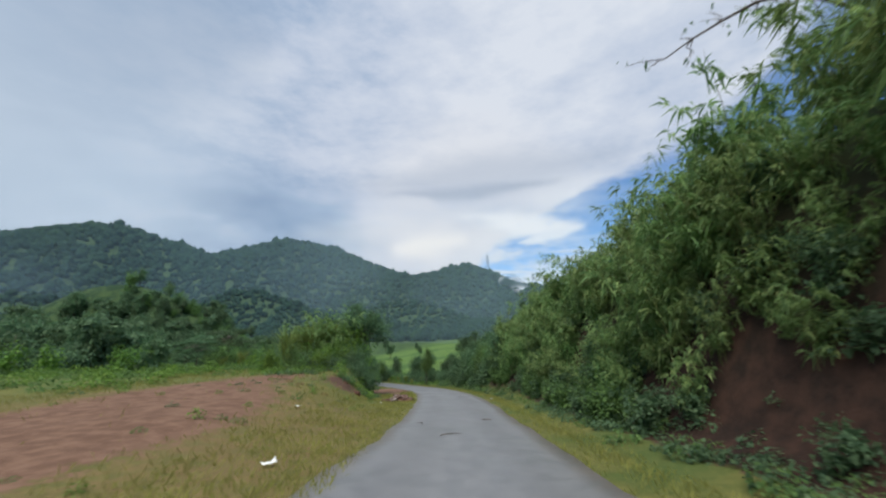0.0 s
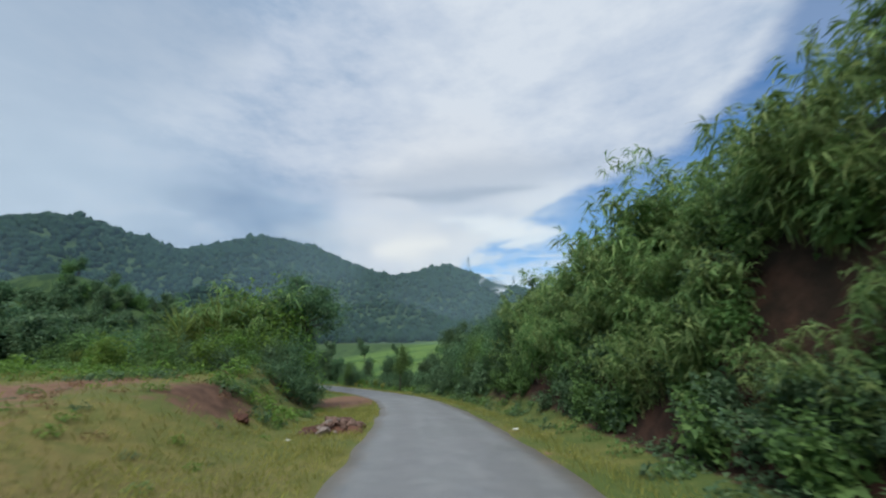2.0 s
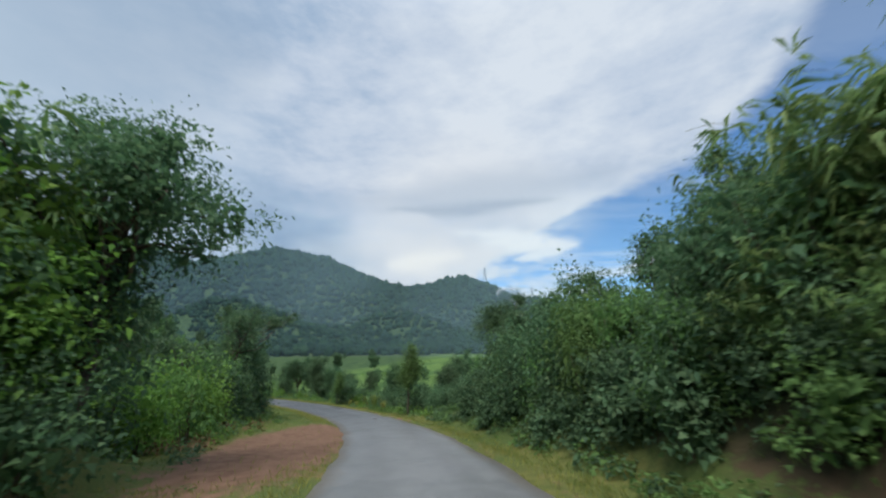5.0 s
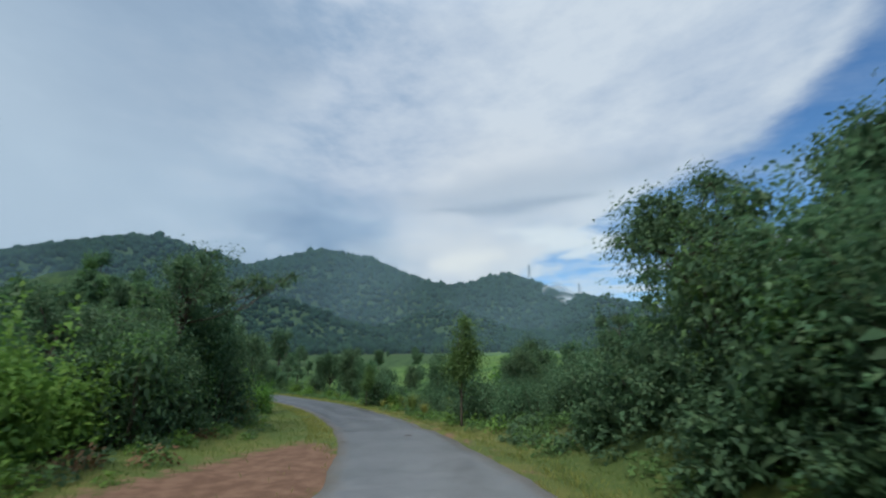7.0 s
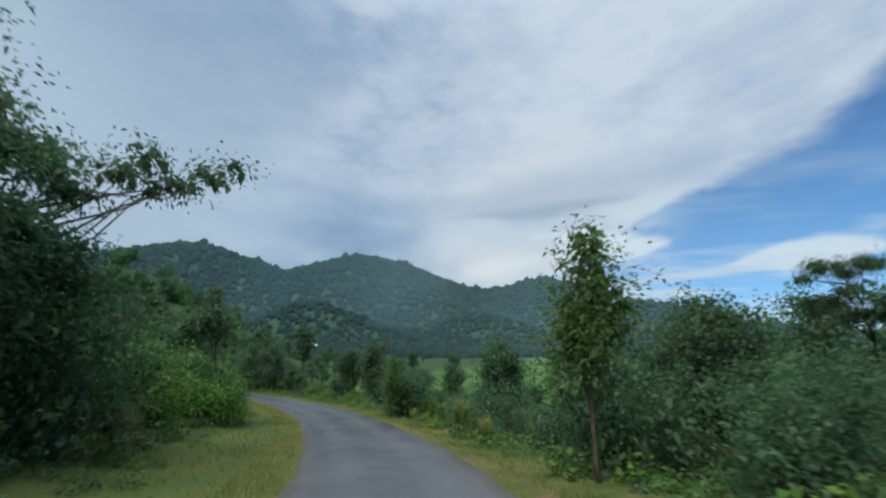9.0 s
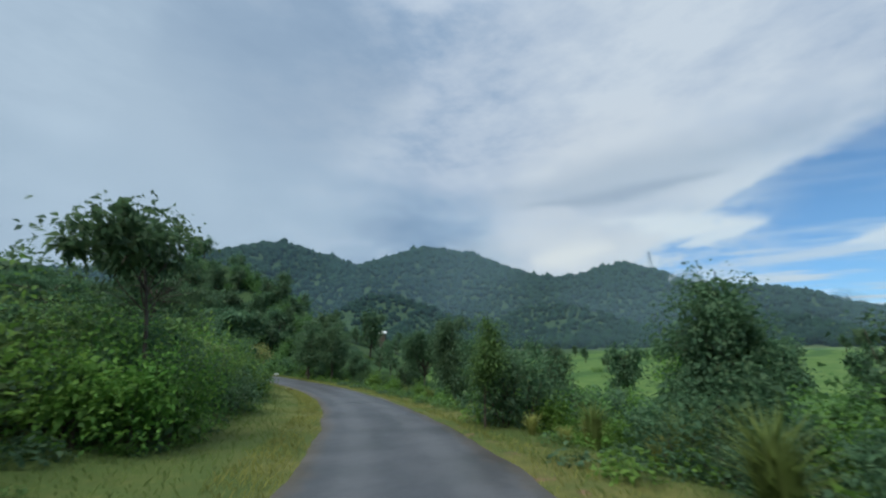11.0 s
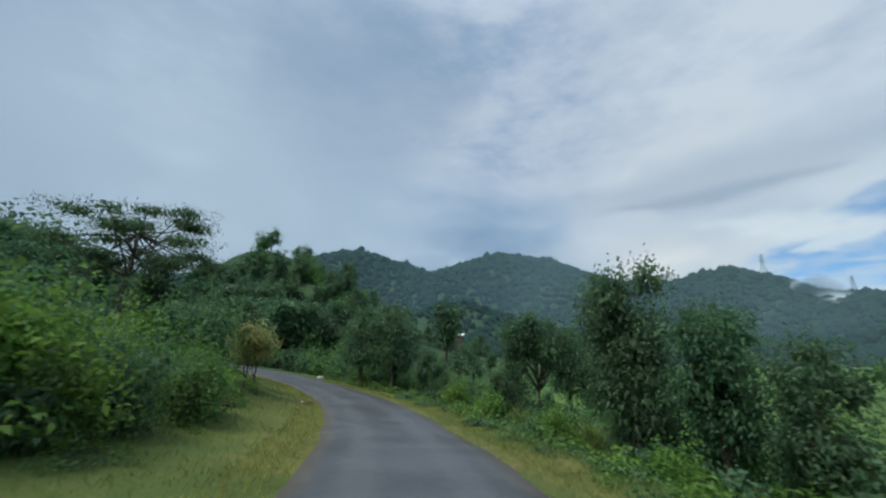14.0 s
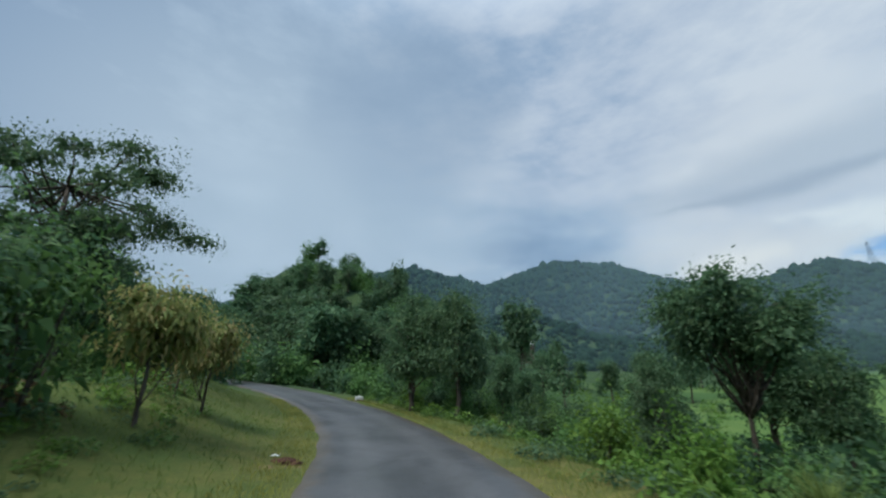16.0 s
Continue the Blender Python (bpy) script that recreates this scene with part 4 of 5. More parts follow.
T_FORK = tree_pattern(60, "spreading fork-trunked tree at the field's edge", LEAF_DARK, 7.2, 0.10,
                      random_blobs(23, 24, 0, 0, 5.05, 1.65, 1.65, 1.35, 0.5, 0.9), 560, 17, 0.135, fill=0.5, trunk_top=0.38, limb_low=5)
reach = random_blobs(31, 9, 0, 0, 5.5, 1.3, 1.1, 1.2, 0.45, 0.8, 0.5)
for i in range(13):
    f_ = i / 12
    reach.append((0.3 + 3.3 * f_, rg.normal() * 0.75 * (1.1 - 0.6 * f_), 4.6 + 1.1 * f_ + rg.random() * 0.8, 0.6 - 0.15 * f_, 0.6 - 0.15 * f_, 0.22))
T_REACH = tree_pattern(63, "thin airy tree with long limbs reaching towards the road", LEAF_DARK, 6.6, 0.085, reach, 215, 15, 0.125, 0.42,
                       fill=0.9, spread=0.24, trunk_top=0.6, limb_low=4)
T_PINK = tree_pattern(58, "small roadside tree with reddish young leaves", LEAF_PINK, 2.5, 0.035,
                      random_blobs(9, 12, 0, 0, 1.75, 0.8, 0.8, 0.36, 0.28, 0.46), 190, 15, 0.125, 0.32, droop=0.6)

rnd = random.Random(5)


def scatter(patterns, s0, s1, l0, l1, count, lo, hi, stretch=(0.9, 1.2), keep=None):
    """Plants at random over a stretch of roadside."""
    for _ in range(count):
        s, lat = rnd.uniform(s0, s1), rnd.uniform(l0, l1)
        if keep and not keep(s, lat):
            continue
        place(rnd.choice(patterns), s, lat, rnd.uniform(lo, hi), stretch=rnd.uniform(*stretch), rng=rnd)


# --- right side: bamboo on and above the cut bank
for i in range(29):
    s = -3 + i * 1.06 + rnd.uniform(-0.4, 0.4)
    place(BAMBOO[i % 3], s, rnd.uniform(6.3, 7.6), rnd.uniform(0.7, 0.98), rng=rnd)
for i in range(17):
    s = -2 + i * 1.65 + rnd.uniform(-0.4, 0.4)
    place(BAMBOO[(i + 1) % 3], s, rnd.uniform(8.2, 10.4), rnd.uniform(0.75, 1.0), rng=rnd)
scatter(BAMBOO, 9, 31, 5.3, 6.4, 34, 0.55, 0.82)
scatter(BAMBOO, 11, 30, 4.6, 5.4, 24, 0.35, 0.6)
scatter(BAMBOO, 1, 10, 5.7, 6.5, 18, 0.5, 0.8)
scatter([BAMBOO[1]], 4, 24, 5.3, 6.1, 12, 0.35, 0.52)
scatter([BAMBOO[2]], 9, 22, 5.6, 6.6, 12, 0.35, 0.5)
scatter(BAMBOO, 16, 26, 4.5, 5.6, 12, 0.45, 0.65)
scatter(BAMBOO, 6, 10, 5.2, 5.9, 5, 0.4, 0.6)
scatter([BAMBOO[2], BAMBOO[0], SHRUBS[4], SHRUBS[3]], 11, 31, 4.6, 5.6, 22, 0.4, 0.65)
# --- right side: thicket that follows it
scatter([SHRUBS[1], SHRUBS[4], SHRUBS[1], SHRUBS[3]], 29, 42.5, 4.35, 5.4, 28, 0.6, 0.95)
scatter([SHRUBS[1], SHRUBS[4], SHRUBS[1]], 42.5, 49, 4.7, 6.5, 14, 0.4, 0.65)
scatter([MIDS[0], MIDS[1]], 30, 37, 5.8, 9.0, 9, 0.5, 0.7)
scatter([MIDS[0], MIDS[1]], 37, 43, 5.8, 9.0, 8, 0.75, 1.02)
scatter([MIDS[0], MIDS[1]], 43, 50, 6.5, 10, 8, 0.55, 0.8)
place(T_BIG, 33.0, 8.4, 0.62, 20)
place(T_AIRY, 38.5, 10.6, 0.85, 140)
place(T_TWIN, 39.0, 6.4, 0.72, 60)
place(T_BIG, 41.6, 5.8, 0.66, 200)
place(T_BIG, 44.6, 9.0, 0.72, 90)
place(T_ROUND, 41.0, 9.4, 0.95, 30)
place(T_BIG, 49.4, 14.4, 0.95, 250)
# --- right side: low growth before the fields
place(T_SLIM, 51.6, 3.7, 0.98, 40)
place(SHRUBS[4], 52.0, 4.6, 0.8, 10)
place(SHRUBS[1], 51.0, 4.9, 0.7, 80)
place(SHRUBS[1], 53.0, 4.8, 0.95, 120)
scatter([SHRUBS[1], SHRUBS[4], SHRUBS[1], MIDS[1]], 50, 60, 6.4, 11, 26, 0.6, 0.95)
scatter([SHRUBS[4], SHRUBS[1], SHRUBS[4]], 49, 62, 4.6, 6.2, 18, 0.4, 0.65)
scatter([F_ROUND, F_TWIN], 50, 64, 13, 24, 14, 0.7, 1.0)
place(T_UMBRELLA, 53.1, 13.7, 0.28, 30, stretch=1.95)
place(T_ROUND, 51.6, 6.6, 0.6, 10)
place(T_ROUND, 53.4, 8.2, 0.72, 60, stretch=1.1)
place(T_TWIN, 55.0, 8.6, 0.8, 120, stretch=1.1)
place(T_ROUND, 55.0, 15.0, 1.0, 75)
place(T_TWIN, 54.6, 12.3, 1.0, 15)
place(T_ROUND, 62.9, 7.5, 0.82, 75, stretch=1.1)
place(T_ROUND, 63.4, 8.4, 0.72, 10, stretch=1.15)
place(SHRUBS[1], 62.6, 7.0, 0.85)
place(SHRUBS[1], 61.8, 6.0, 0.75)
place(SHRUBS[1], 64.4, 8.6, 0.8)
place(SHRUBS[4], 65.6, 8.2, 0.7)
place(T_SLIM, 66.1, 3.1, 0.68, 0)
place(SHRUBS[1], 66.7, 3.9, 0.85)
place(SHRUBS[1], 67.3, 4.1, 0.95)
place(SHRUBS[1], 66.6, 4.5, 0.95)
place(SHRUBS[1], 67.8, 4.8, 0.85)
place(T_TALL, 81.3, 7.9, 1.02, 15, stretch=1.30)
place(T_TALL, 82.2, 9.0, 0.84, 160, stretch=1.15)
place(T_TALL, 79.3, 8.7, 0.82, 120, stretch=1.30)
for s_, l_, sc in ((81.2, 8.0, 0.95), (82.2, 8.4, 0.9), (79.8, 9.0, 1.0), (80.6, 9.8, 1.1), (78.8, 10.2, 0.8), (83.4, 9.2, 0.8)):
    place(SHRUBS[1 if sc > 0.85 else 0], s_, l_, sc, rng=rnd)
place(T_ROUND, 77.6, 9.4, 0.70, 45, stretch=1.25)
place(T_ROUND, 77.5, 13.2, 0.74, 170, stretch=1.28)
place(T_ROUND, 72.4, 8.6, 0.55, 80)
place(T_TWIN, 72.8, 10.6, 0.60, 10)
place(T_FORK, 89.6, 10.3, 1.06, 75)
place(T_TALL, 92.0, 15.0, 1.15, 75)
place(T_ROUND, 90.5, 15.5, 0.9, 15)
place(T_ROUND, 83.5, 14.5, 0.9, 75)
place(T_ROUND, 99.4, 3.6, 1.12, 200)
place(T_ROUND, 97.0, 4.8, 1.12, 20)
place(T_TWIN, 101.5, 4.6, 1.2, 20)
place(F_ROUND, 112.5, 15.5, 1.7, 20)
place(T_TALL, 103.5, 8.5, 0.85, 60)
place(T_TWIN, 91.5, 9.5, 0.8, 60)
place(T_TALL, 101.4, 10.6, 0.86, 200)
place(T_ROUND, 104.0, 9.6, 0.82, 130)
place(T_TALL, 97.8, 9.4, 0.70, 20)
scatter([SHRUBS[0], MIDS[0], MIDS[1], SHRUBS[1]], 93, 105, 5.6, 10.5, 20, 0.6, 1.0)
place(T_ROUND, 94.5, 13, 0.9, 110)
scatter([F_ROUND, F_TALL, F_TWIN], 110, 160, 9, 32, 24, 0.8, 1.5)
scatter([SHRUBS[0], MIDS[0], SHRUBS[2], MIDS[1]], 63, 104, 4.8, 9.5, 28, 0.4, 0.75)
scatter(REEDS[:1], 77, 84, 5.6, 7.4, 6, 0.5, 0.75)
scatter(REEDS, 50, 96, 3.6, 6.5, 24, 0.4, 0.75)
scatter([F_ROUND, F_TWIN, F_TALL], 66, 120, 15, 42, 18, 0.6, 0.95)
# --- left side: terrace with shrubs at its end
place(SHRUBS[4], 30.0, -6.2, 0.80, 30, label="dark tangled bush hanging over the red earth scarp")
place(SHRUBS[1], 31.4, -5.8, 0.85, 130)
place(SHRUBS[4], 31.0, -5.2, 0.62, 10)
place(SHRUBS[0], 32.0, -5.5, 1.0, 60)
for s, lat, sc in ((29.2, -5.7, 0.72), (29.8, -5.1, 0.66), (30.5, -4.9, 0.78), (30.7, -5.9, 1.0), (29.6, -6.7, 0.85), (28.8, -7.8, 0.7), (31.2, -4.9, 0.9)):
    place(SHRUBS[4], s, lat, sc, rng=rnd)
scatter([SHRUBS[4], SHRUBS[0], SHRUBS[2]], 24, 29.5, -11, -6.4, 12, 0.4, 0.62)
for s, lat, sc in ((26.4, -5.2, 0.5), (27.2, -4.9, 0.55), (28.0, -5.2, 0.62), (28.6, -4.8, 0.6), (27.6, -5.9, 0.6)):
    place(SHRUBS[4], s, lat, sc, rng=rnd)
for s, lat, sc in ((28.6, -6.4, 0.75), (28.2, -7.2, 0.7), (30.1, -6.3, 0.95), (30.9, -5.4, 0.9), (29.4, -8.4, 0.8), (31.6, -6.0, 1.2)):
    place(SHRUBS[2], s, lat, sc, rng=rnd)
for s, lat, sc in ((30.8, -7.6, 1.2), (31.6, -8.6, 1.25), (32.4, -7.4, 1.3), (33.0, -9.4, 1.3), (31.8, -10.4, 1.1)):
    place(BAMBOO[1], s, lat, sc, rng=rnd)
for s, lat, sc in ((30.6, -8.8, 1.9), (31.6, -7.9, 2.1), (32.4, -9.6, 2.1), (30.9, -10.6, 1.7)):
    place(REEDS[0], s, lat, sc, rng=rnd)
for s, lat, sc in ((31.8, -6.7, 1.7), (31.4, -7.8, 1.75), (32.6, -8.6, 1.8)):
    place(SHRUBS[2], s, lat, sc, rng=rnd)
place(SHRUBS[0], 33.0, -7.4, 1.9, 70)
place(BAMBOO[0], 30.4, -8.0, 0.95, 40)
place(BAMBOO[2], 31.6, -7.0, 1.0, 160)
place(SHRUBS[0], 26.0, -6.0, 0.30, 40)
place(SHRUBS[4], 27.2, -5.6, 0.32, 90)
place(SHRUBS[3], 25.0, -6.9, 0.30, 10)
place(SHRUBS[0], 28.4, -5.9, 0.42, 200)
place(SHRUBS[0], 29.2, -7.6, 0.72, 80)
place(SHRUBS[4], 28.0, -8.8, 0.7, 200)
place(SHRUBS[2], 31.0, -8.0, 0.8, 20)
place(REEDS[0], 32.5, -8.2, 1.6, 0)
place(REEDS[0], 31.5, -9.6, 1.5, 90)
place(REEDS[0], 33.5, -10.2, 1.6, 40)
place(SHRUBS[3], 34.6, -9.4, 1.15, 40)
place(SHRUBS[2], 34.0, -11.0, 1.05, 70)
scatter([MIDS[0], MIDS[2], REEDS[0], SHRUBS[3]], 27, 36, -22, -10, 14, 0.55, 0.9)
scatter([F_ROUND, F_TWIN, F_TALL], 36, 52, -52, -26, 22, 0.9, 1.3)
scatter([F_ROUND, F_TALL, F_AIRY], 22, 38, -66, -44, 12, 1.0, 1.35)
place(F_BIG, 21, -30, 1.1, 10)
# --- left side: tree and thicket beyond
place(T_BIG, 33.2, -5.6, 0.97, -20)
place(T_ROUND, 33.6, -6.4, 0.92, 80)
for s, lat, sc in ((31.6, -7.4, 1.25), (33.0, -6.9, 1.35), (34.4, -7.2, 1.4), (35.4, -6.6, 1.05), (33.8, -8.6, 1.5), (33.4, -5.9, 1.1)):
    place(SHRUBS[1], s, lat, sc, rng=rnd)
for s, lat, sc in ((32.2, -7.8, 1.3), (31.0, -8.8, 1.1), (30.6, -7.0, 0.9)):
    place(SHRUBS[2], s, lat, sc, rng=rnd)
for s, lat, sc in ((64.6, -4.9, 0.6), (65.8, -4.8, 0.72), (67.2, -5.0, 0.7), (63.2, -5.3, 0.6)):
    place(SHRUBS[1], s, lat, sc, rng=rnd)
scatter([SHRUBS[2], SHRUBS[2], SHRUBS[0]], 37, 47, -8.6, -6.2, 15, 0.75, 1.1)
scatter([SHRUBS[1], SHRUBS[0], SHRUBS[3], SHRUBS[4]], 46, 52, -8.2, -6.0, 12, 0.75, 1.1)
scatter([SHRUBS[1], SHRUBS[0], SHRUBS[4]], 51, 61, -8.4, -6.1, 14, 0.95, 1.3)
place(SHRUBS[1], 52.9, -5.7, 1.05, 30)
place(SHRUBS[4], 54.0, -5.5, 0.95, 130)
place(T_BIG, 53.6, -6.9, 0.70, 60)
place(T_REACH, 53.2, -6.8, 1.0, 54)
place(T_TALL, 52.2, -6.4, 0.82, 160)
place(T_AIRY, 50.4, -6.5, 0.95, 200)
place(T_ROUND, 50.4, -6.8, 0.62, 40)
place(T_ROUND, 52.4, -7.4, 0.72, 120)
place(T_TWIN, 54.6, -7.0, 0.78, 60)
place(T_ROUND, 49.0, -7.6, 0.66, 200)
place(T_TWIN, 47.5, -8.5, 0.95, 20)
lean_way = Vector((-math.sin(radians(32)), math.cos(radians(32)), 0))
q = at(64.5, -4.4)
copy_thing(T_BROAD, Matrix.Translation((q.x, q.y, q.z - 0.1)) @ Matrix.Rotation(-radians(11), 4, lean_way) @ Matrix.Rotation(radians(20), 4, "Z"))
for s, lat, sc in ((62.8, -4.9, 0.8), (63.5, -4.4, 0.8), (64.2, -4.0, 0.72), (65.2, -4.1, 0.8), (64.9, -4.9, 1.0)):
    place(SHRUBS[2 if sc == 0.8 else 0], s, lat, sc, rng=rnd)
place(T_PINK, 55.0, -4.9, 0.45, 0, label="knee-high roadside sapling with yellowish leaves")
scatter([SHRUBS[0], SHRUBS[2], SHRUBS[2], SHRUBS[3], SHRUBS[1]], 59, 87, -7.6, -5.3, 36, 0.75, 1.15)
scatter([SHRUBS[0], SHRUBS[4], SHRUBS[1], SHRUBS[2]], 66.5, 83, -5.2, -4.3, 26, 0.5, 0.8)
place(T_PINK, 88.4, -4.3, 1.12, 0)
place(T_PINK, 91.6, -4.1, 0.98, 120)
scatter(BAMBOO[:1] + BAMBOO[2:], 71, 83, -8.0, -6.0, 8, 0.7, 1.0)
scatter([SHRUBS[0], MIDS[0], SHRUBS[4]], 91, 112, -9, -5.5, 12, 0.5, 0.8)
place(T_UMBRELLA, 98.5, -10.8, 0.88, 25, sink=0.4)
place(T_UMBRELLA, 97.5, -17.0, 0.7, 140, sink=0.4)
for i, (s_, l_) in enumerate(((96, -9.0), (97.5, -12.5), (100, -9.4), (101, -13), (103, -9.5), (104, -16), (106, -10), (108, -14), (110, -10.5), (113, -12), (116, -15), (118, -11))):
    place((T_ROUND, F_TWIN, F_ROUND, F_TALL)[i % 4], s_, l_, rnd.uniform(0.75, 1.05), rng=rnd)
# --- grove on the low hill west of the bend
grown = 0
for i in range(420):
    if grown == 170:
        break
    bear, d_ = rnd.uniform(42, 96), 36 + 60 * rnd.random() ** 1.2
    b_ = radians(bear)
    x, y = -21 - math.sin(b_) * d_, 75 + math.cos(b_) * d_
    s_, l_, _r = nearest(x, y)
    if abs(l_[0]) < 8 or math.hypot(x + 52, y - 99) < 7:
        continue
    # the crowns keep one even height along the hill's brow
    brow = -4 + d_ * math.tan(radians(float(np.interp(bear, [42, 54, 60, 75, 96], [9.4, 12.2, 13.5, 14.3, 15.6]))))
    kind = rnd.choice((0, 4, 5))
    room = (brow - gz(x, y)) / (5.0, 0, 0, 0, 6.6, 4.8)[kind]
    if room < 0.7:
        continue
    sc = min(rnd.uniform(1.3, 2.2), room * rnd.uniform(0.86, 1.03))
    ob = copy_thing(FAR_TREES[kind], pose(x, y, gz(x, y) - 0.3, 0, 0, rnd.uniform(0, 360)) @ Matrix.Diagonal((sc * 1.15, sc * 1.15, sc, 1)))
    tagged(ob, "dark green tree of the hillside grove", "tree", "grove on the low hill")
    grown += 1

# --- field trees in the middle distance
for i in range(26):
    b, r = radians(rnd.uniform(-26, 34)), rnd.uniform(95, 215)
    x, y = HUB[0] - math.sin(b) * r, HUB[1] + math.cos(b) * r
    s_, l_, _r = nearest(x, y)
    if abs(l_[0]) < 9:
        continue
    ob = copy_thing(rnd.choice([F_ROUND, F_TWIN, F_TALL]), pose(x, y, gz(x, y) - 0.1, 0, 0, rnd.uniform(0, 360)) @ Matrix.Scale(rnd.uniform(0.6, 1.1), 4))
    tagged(ob, "single tree on the field bunds", "tree", "trees in the fields")

# ---------------------------------------------------------------- joined undergrowth
joined_growth("weeds", "low green weeds along both verges", [
    (HERBS[:1] + HERBS[2:3] * 3, 0, 30, 3.4, 4.8, 150, 0.4, 0.8), (HERBS[:1] + HERBS[2:3], 29, 48, 3.5, 4.6, 110, 0.5, 0.9), (HERBS[:3], 48, 106, 3.2, 5.4, 220, 0.5, 1.1),
    (HERBS[:3], 22.5, 33, -8.6, -4.8, 90, 0.4, 0.85), (HERBS[:2], 25, 34, -30, -8, 120, 0.7, 1.3), (HERBS, 36, 94, -6.4, -4.7, 150, 0.5, 1.1), (HERBS[:3], 50, 92, -5.4, -3.7, 190, 0.28, 0.62), (HERBS[:1] + HERBS[2:3], 45, 58, 4.0, 6.0, 80, 0.4, 0.8), (HERBS, 3, 30, -16, -4, 60, 0.25, 0.5), (HERBS, 14, 33, -9, -3.2, 110, 0.2, 0.45), (HERBS[:3], 21, 29, -9.5, -3.8, 150, 0.4, 0.85), (HERBS[:2], 22, 34, -22, -9, 160, 0.4, 0.8),
    (HERBS[:2], 12, 34, -34, -12, 150, 0.5, 1.2), (HERBS[:2], 64, 112, 12, 60, 150, 0.8, 1.8)])
joined_growth("creepers", "green creepers and small shrubs covering the earth bank", [
    (COARSE[:2], 9, 31, 4.6, 6.8, 66, 0.27, 0.45), ([BAMBOO[2]], 9, 20, 5.6, 7.2, 14, 0.4, 0.6), (MIDS[:2], 27, 35, 4.2, 5.6, 22, 0.3, 0.5), ([BAMBOO[2], BAMBOO[0]], 8, 31, 4.6, 6.4, 22, 0.32, 0.5),
    ([BAMBOO[2], COARSE[1]], 1, 9, 5.3, 6.6, 16, 0.25, 0.42), (COARSE[:2], 29, 36, 4.2, 6.0, 24, 0.35, 0.5), (COARSE[1:2], 30.5, 44, 3.9, 4.9, 46, 0.34, 0.55), ([COARSE[1], HERBS[2]], -2, 9, 4.3, 5.2, 8, 0.2, 0.4), (COARSE[:2], 9, 28, 4.1, 5.2, 66, 0.26, 0.42)])
joined_growth("thicket", "mixed green thicket behind the roadside shrubs", [
    (COARSE[:2], 28, 44, 7.5, 13, 28, 0.9, 1.3), (COARSE[:2], 38, 92, -14, -8.4, 58, 0.75, 1.1), (COARSE, 28, 44, -40, -14, 34, 0.6, 1.0),
    (COARSE[:2], 48, 64, 10, 22, 46, 0.5, 0.9), (COARSE, 64, 110, 9, 15, 46, 0.35, 0.75), (COARSE, 62, 106, 5.4, 9, 40, 0.3, 0.55), (COARSE[:2], 100, 150, 6, 14, 26, 0.6, 0.9),
    (COARSE[:2], 92, 150, -16, -7, 40, 0.8, 1.2), (COARSE[:2], 112, 150, 14, 40, 36, 0.8, 1.3), (COARSE, 66, 100, 40, 130, 28, 0.9, 2.0), (COARSE, 60, 84, 8, 22, 64, 0.5, 0.95), (COARSE[:2], 22, 50, -60, -28, 40, 1.2, 2.0), (COARSE[:2], -98, -56, 88, 122, 110, 1.0, 1.7, "plan"), (COARSE[:2], -66, -44, 96, 112, 46, 0.8, 1.3, "plan"), (COARSE[:2], 56, 72, 24, 60, 26, 0.8, 1.4), (COARSE[:2], 84, 93, 8.4, 12, 16, 0.5, 0.8), (COARSE[:2], 84, 108, 11, 34, 34, 0.3, 0.6)])

# ---------------------------------------------------------------- far woods on the hills
bm = bmesh.new()
bmesh.ops.create_icosphere(bm, subdivisions=2, radius=1.0)
ico_v = np.array([v.co[:] for v in bm.verts])
ico_f = np.array([[v.index for v in f.verts] for f in bm.faces])
bm.free()
rng = np.random.default_rng(77)


def canopy(name, label, count, r_lo, r_hi, b_lo, b_hi, size_lo, size_hi, ridge_extra=0):
    b = np.radians(rng.uniform(b_lo, b_hi, count))
    r = np.sqrt(rng.uniform(r_lo ** 2, r_hi ** 2, count))
    if ridge_extra:
        b = np.concatenate([b, np.radians(rng.uniform(b_lo, b_hi, ridge_extra))])
        r = np.concatenate([r, rng.uniform(600, 668, ridge_extra)])
    x, y = HUB[0] - np.sin(b) * r, HUB[1] + np.cos(b) * r
    z = ground_z(x, y)
    rad = rng.uniform(size_lo, size_hi, len(x)) * np.where(rng.random(len(x)) < 0.12, 1.35, 1.0)
    rad *= np.clip(r / 520, 0.5, 1.1)
    if ridge_extra:
        rad[count:] *= rng.uniform(0.22, 0.55, ridge_extra)
    tall = rng.uniform(0.75, 1.25, len(x))
    tall[count:] *= rng.uniform(1.2, 2.6, len(x) - count)
    V = ico_v[None] * (1 + 0.20 * rng.normal(size=(len(x), len(ico_v), 1)))
    V = V * np.stack([rad, rad, rad * tall], 1)[:, None] + np.stack([x, y, z + rad * tall * 0.55], 1)[:, None]
    nv = len(ico_v)
    F = (ico_f[None] + (np.arange(len(x)) * nv)[:, None, None]).reshape(-1, 3)
    me = bpy.data.meshes.new(name)
    me.vertices.add(len(x) * nv)
    me.vertices.foreach_set("co", V.reshape(-1).astype(np.float32))
    me.loops.add(len(F) * 3)
    me.loops.foreach_set("vertex_index", F.reshape(-1).astype(np.int32))
    me.polygons.add(len(F))
    me.polygons.foreach_set("loop_start", np.arange(0, len(F) * 3, 3, dtype=np.int32))
    me.polygons.foreach_set("loop_total", np.full(len(F), 3, dtype=np.int32))
    me.materials.append(CANOPY)
    me.update(calc_edges=True)
    return tagged(new(name, me), label, "forest", kind="stuff")


bm_small = bmesh.new()
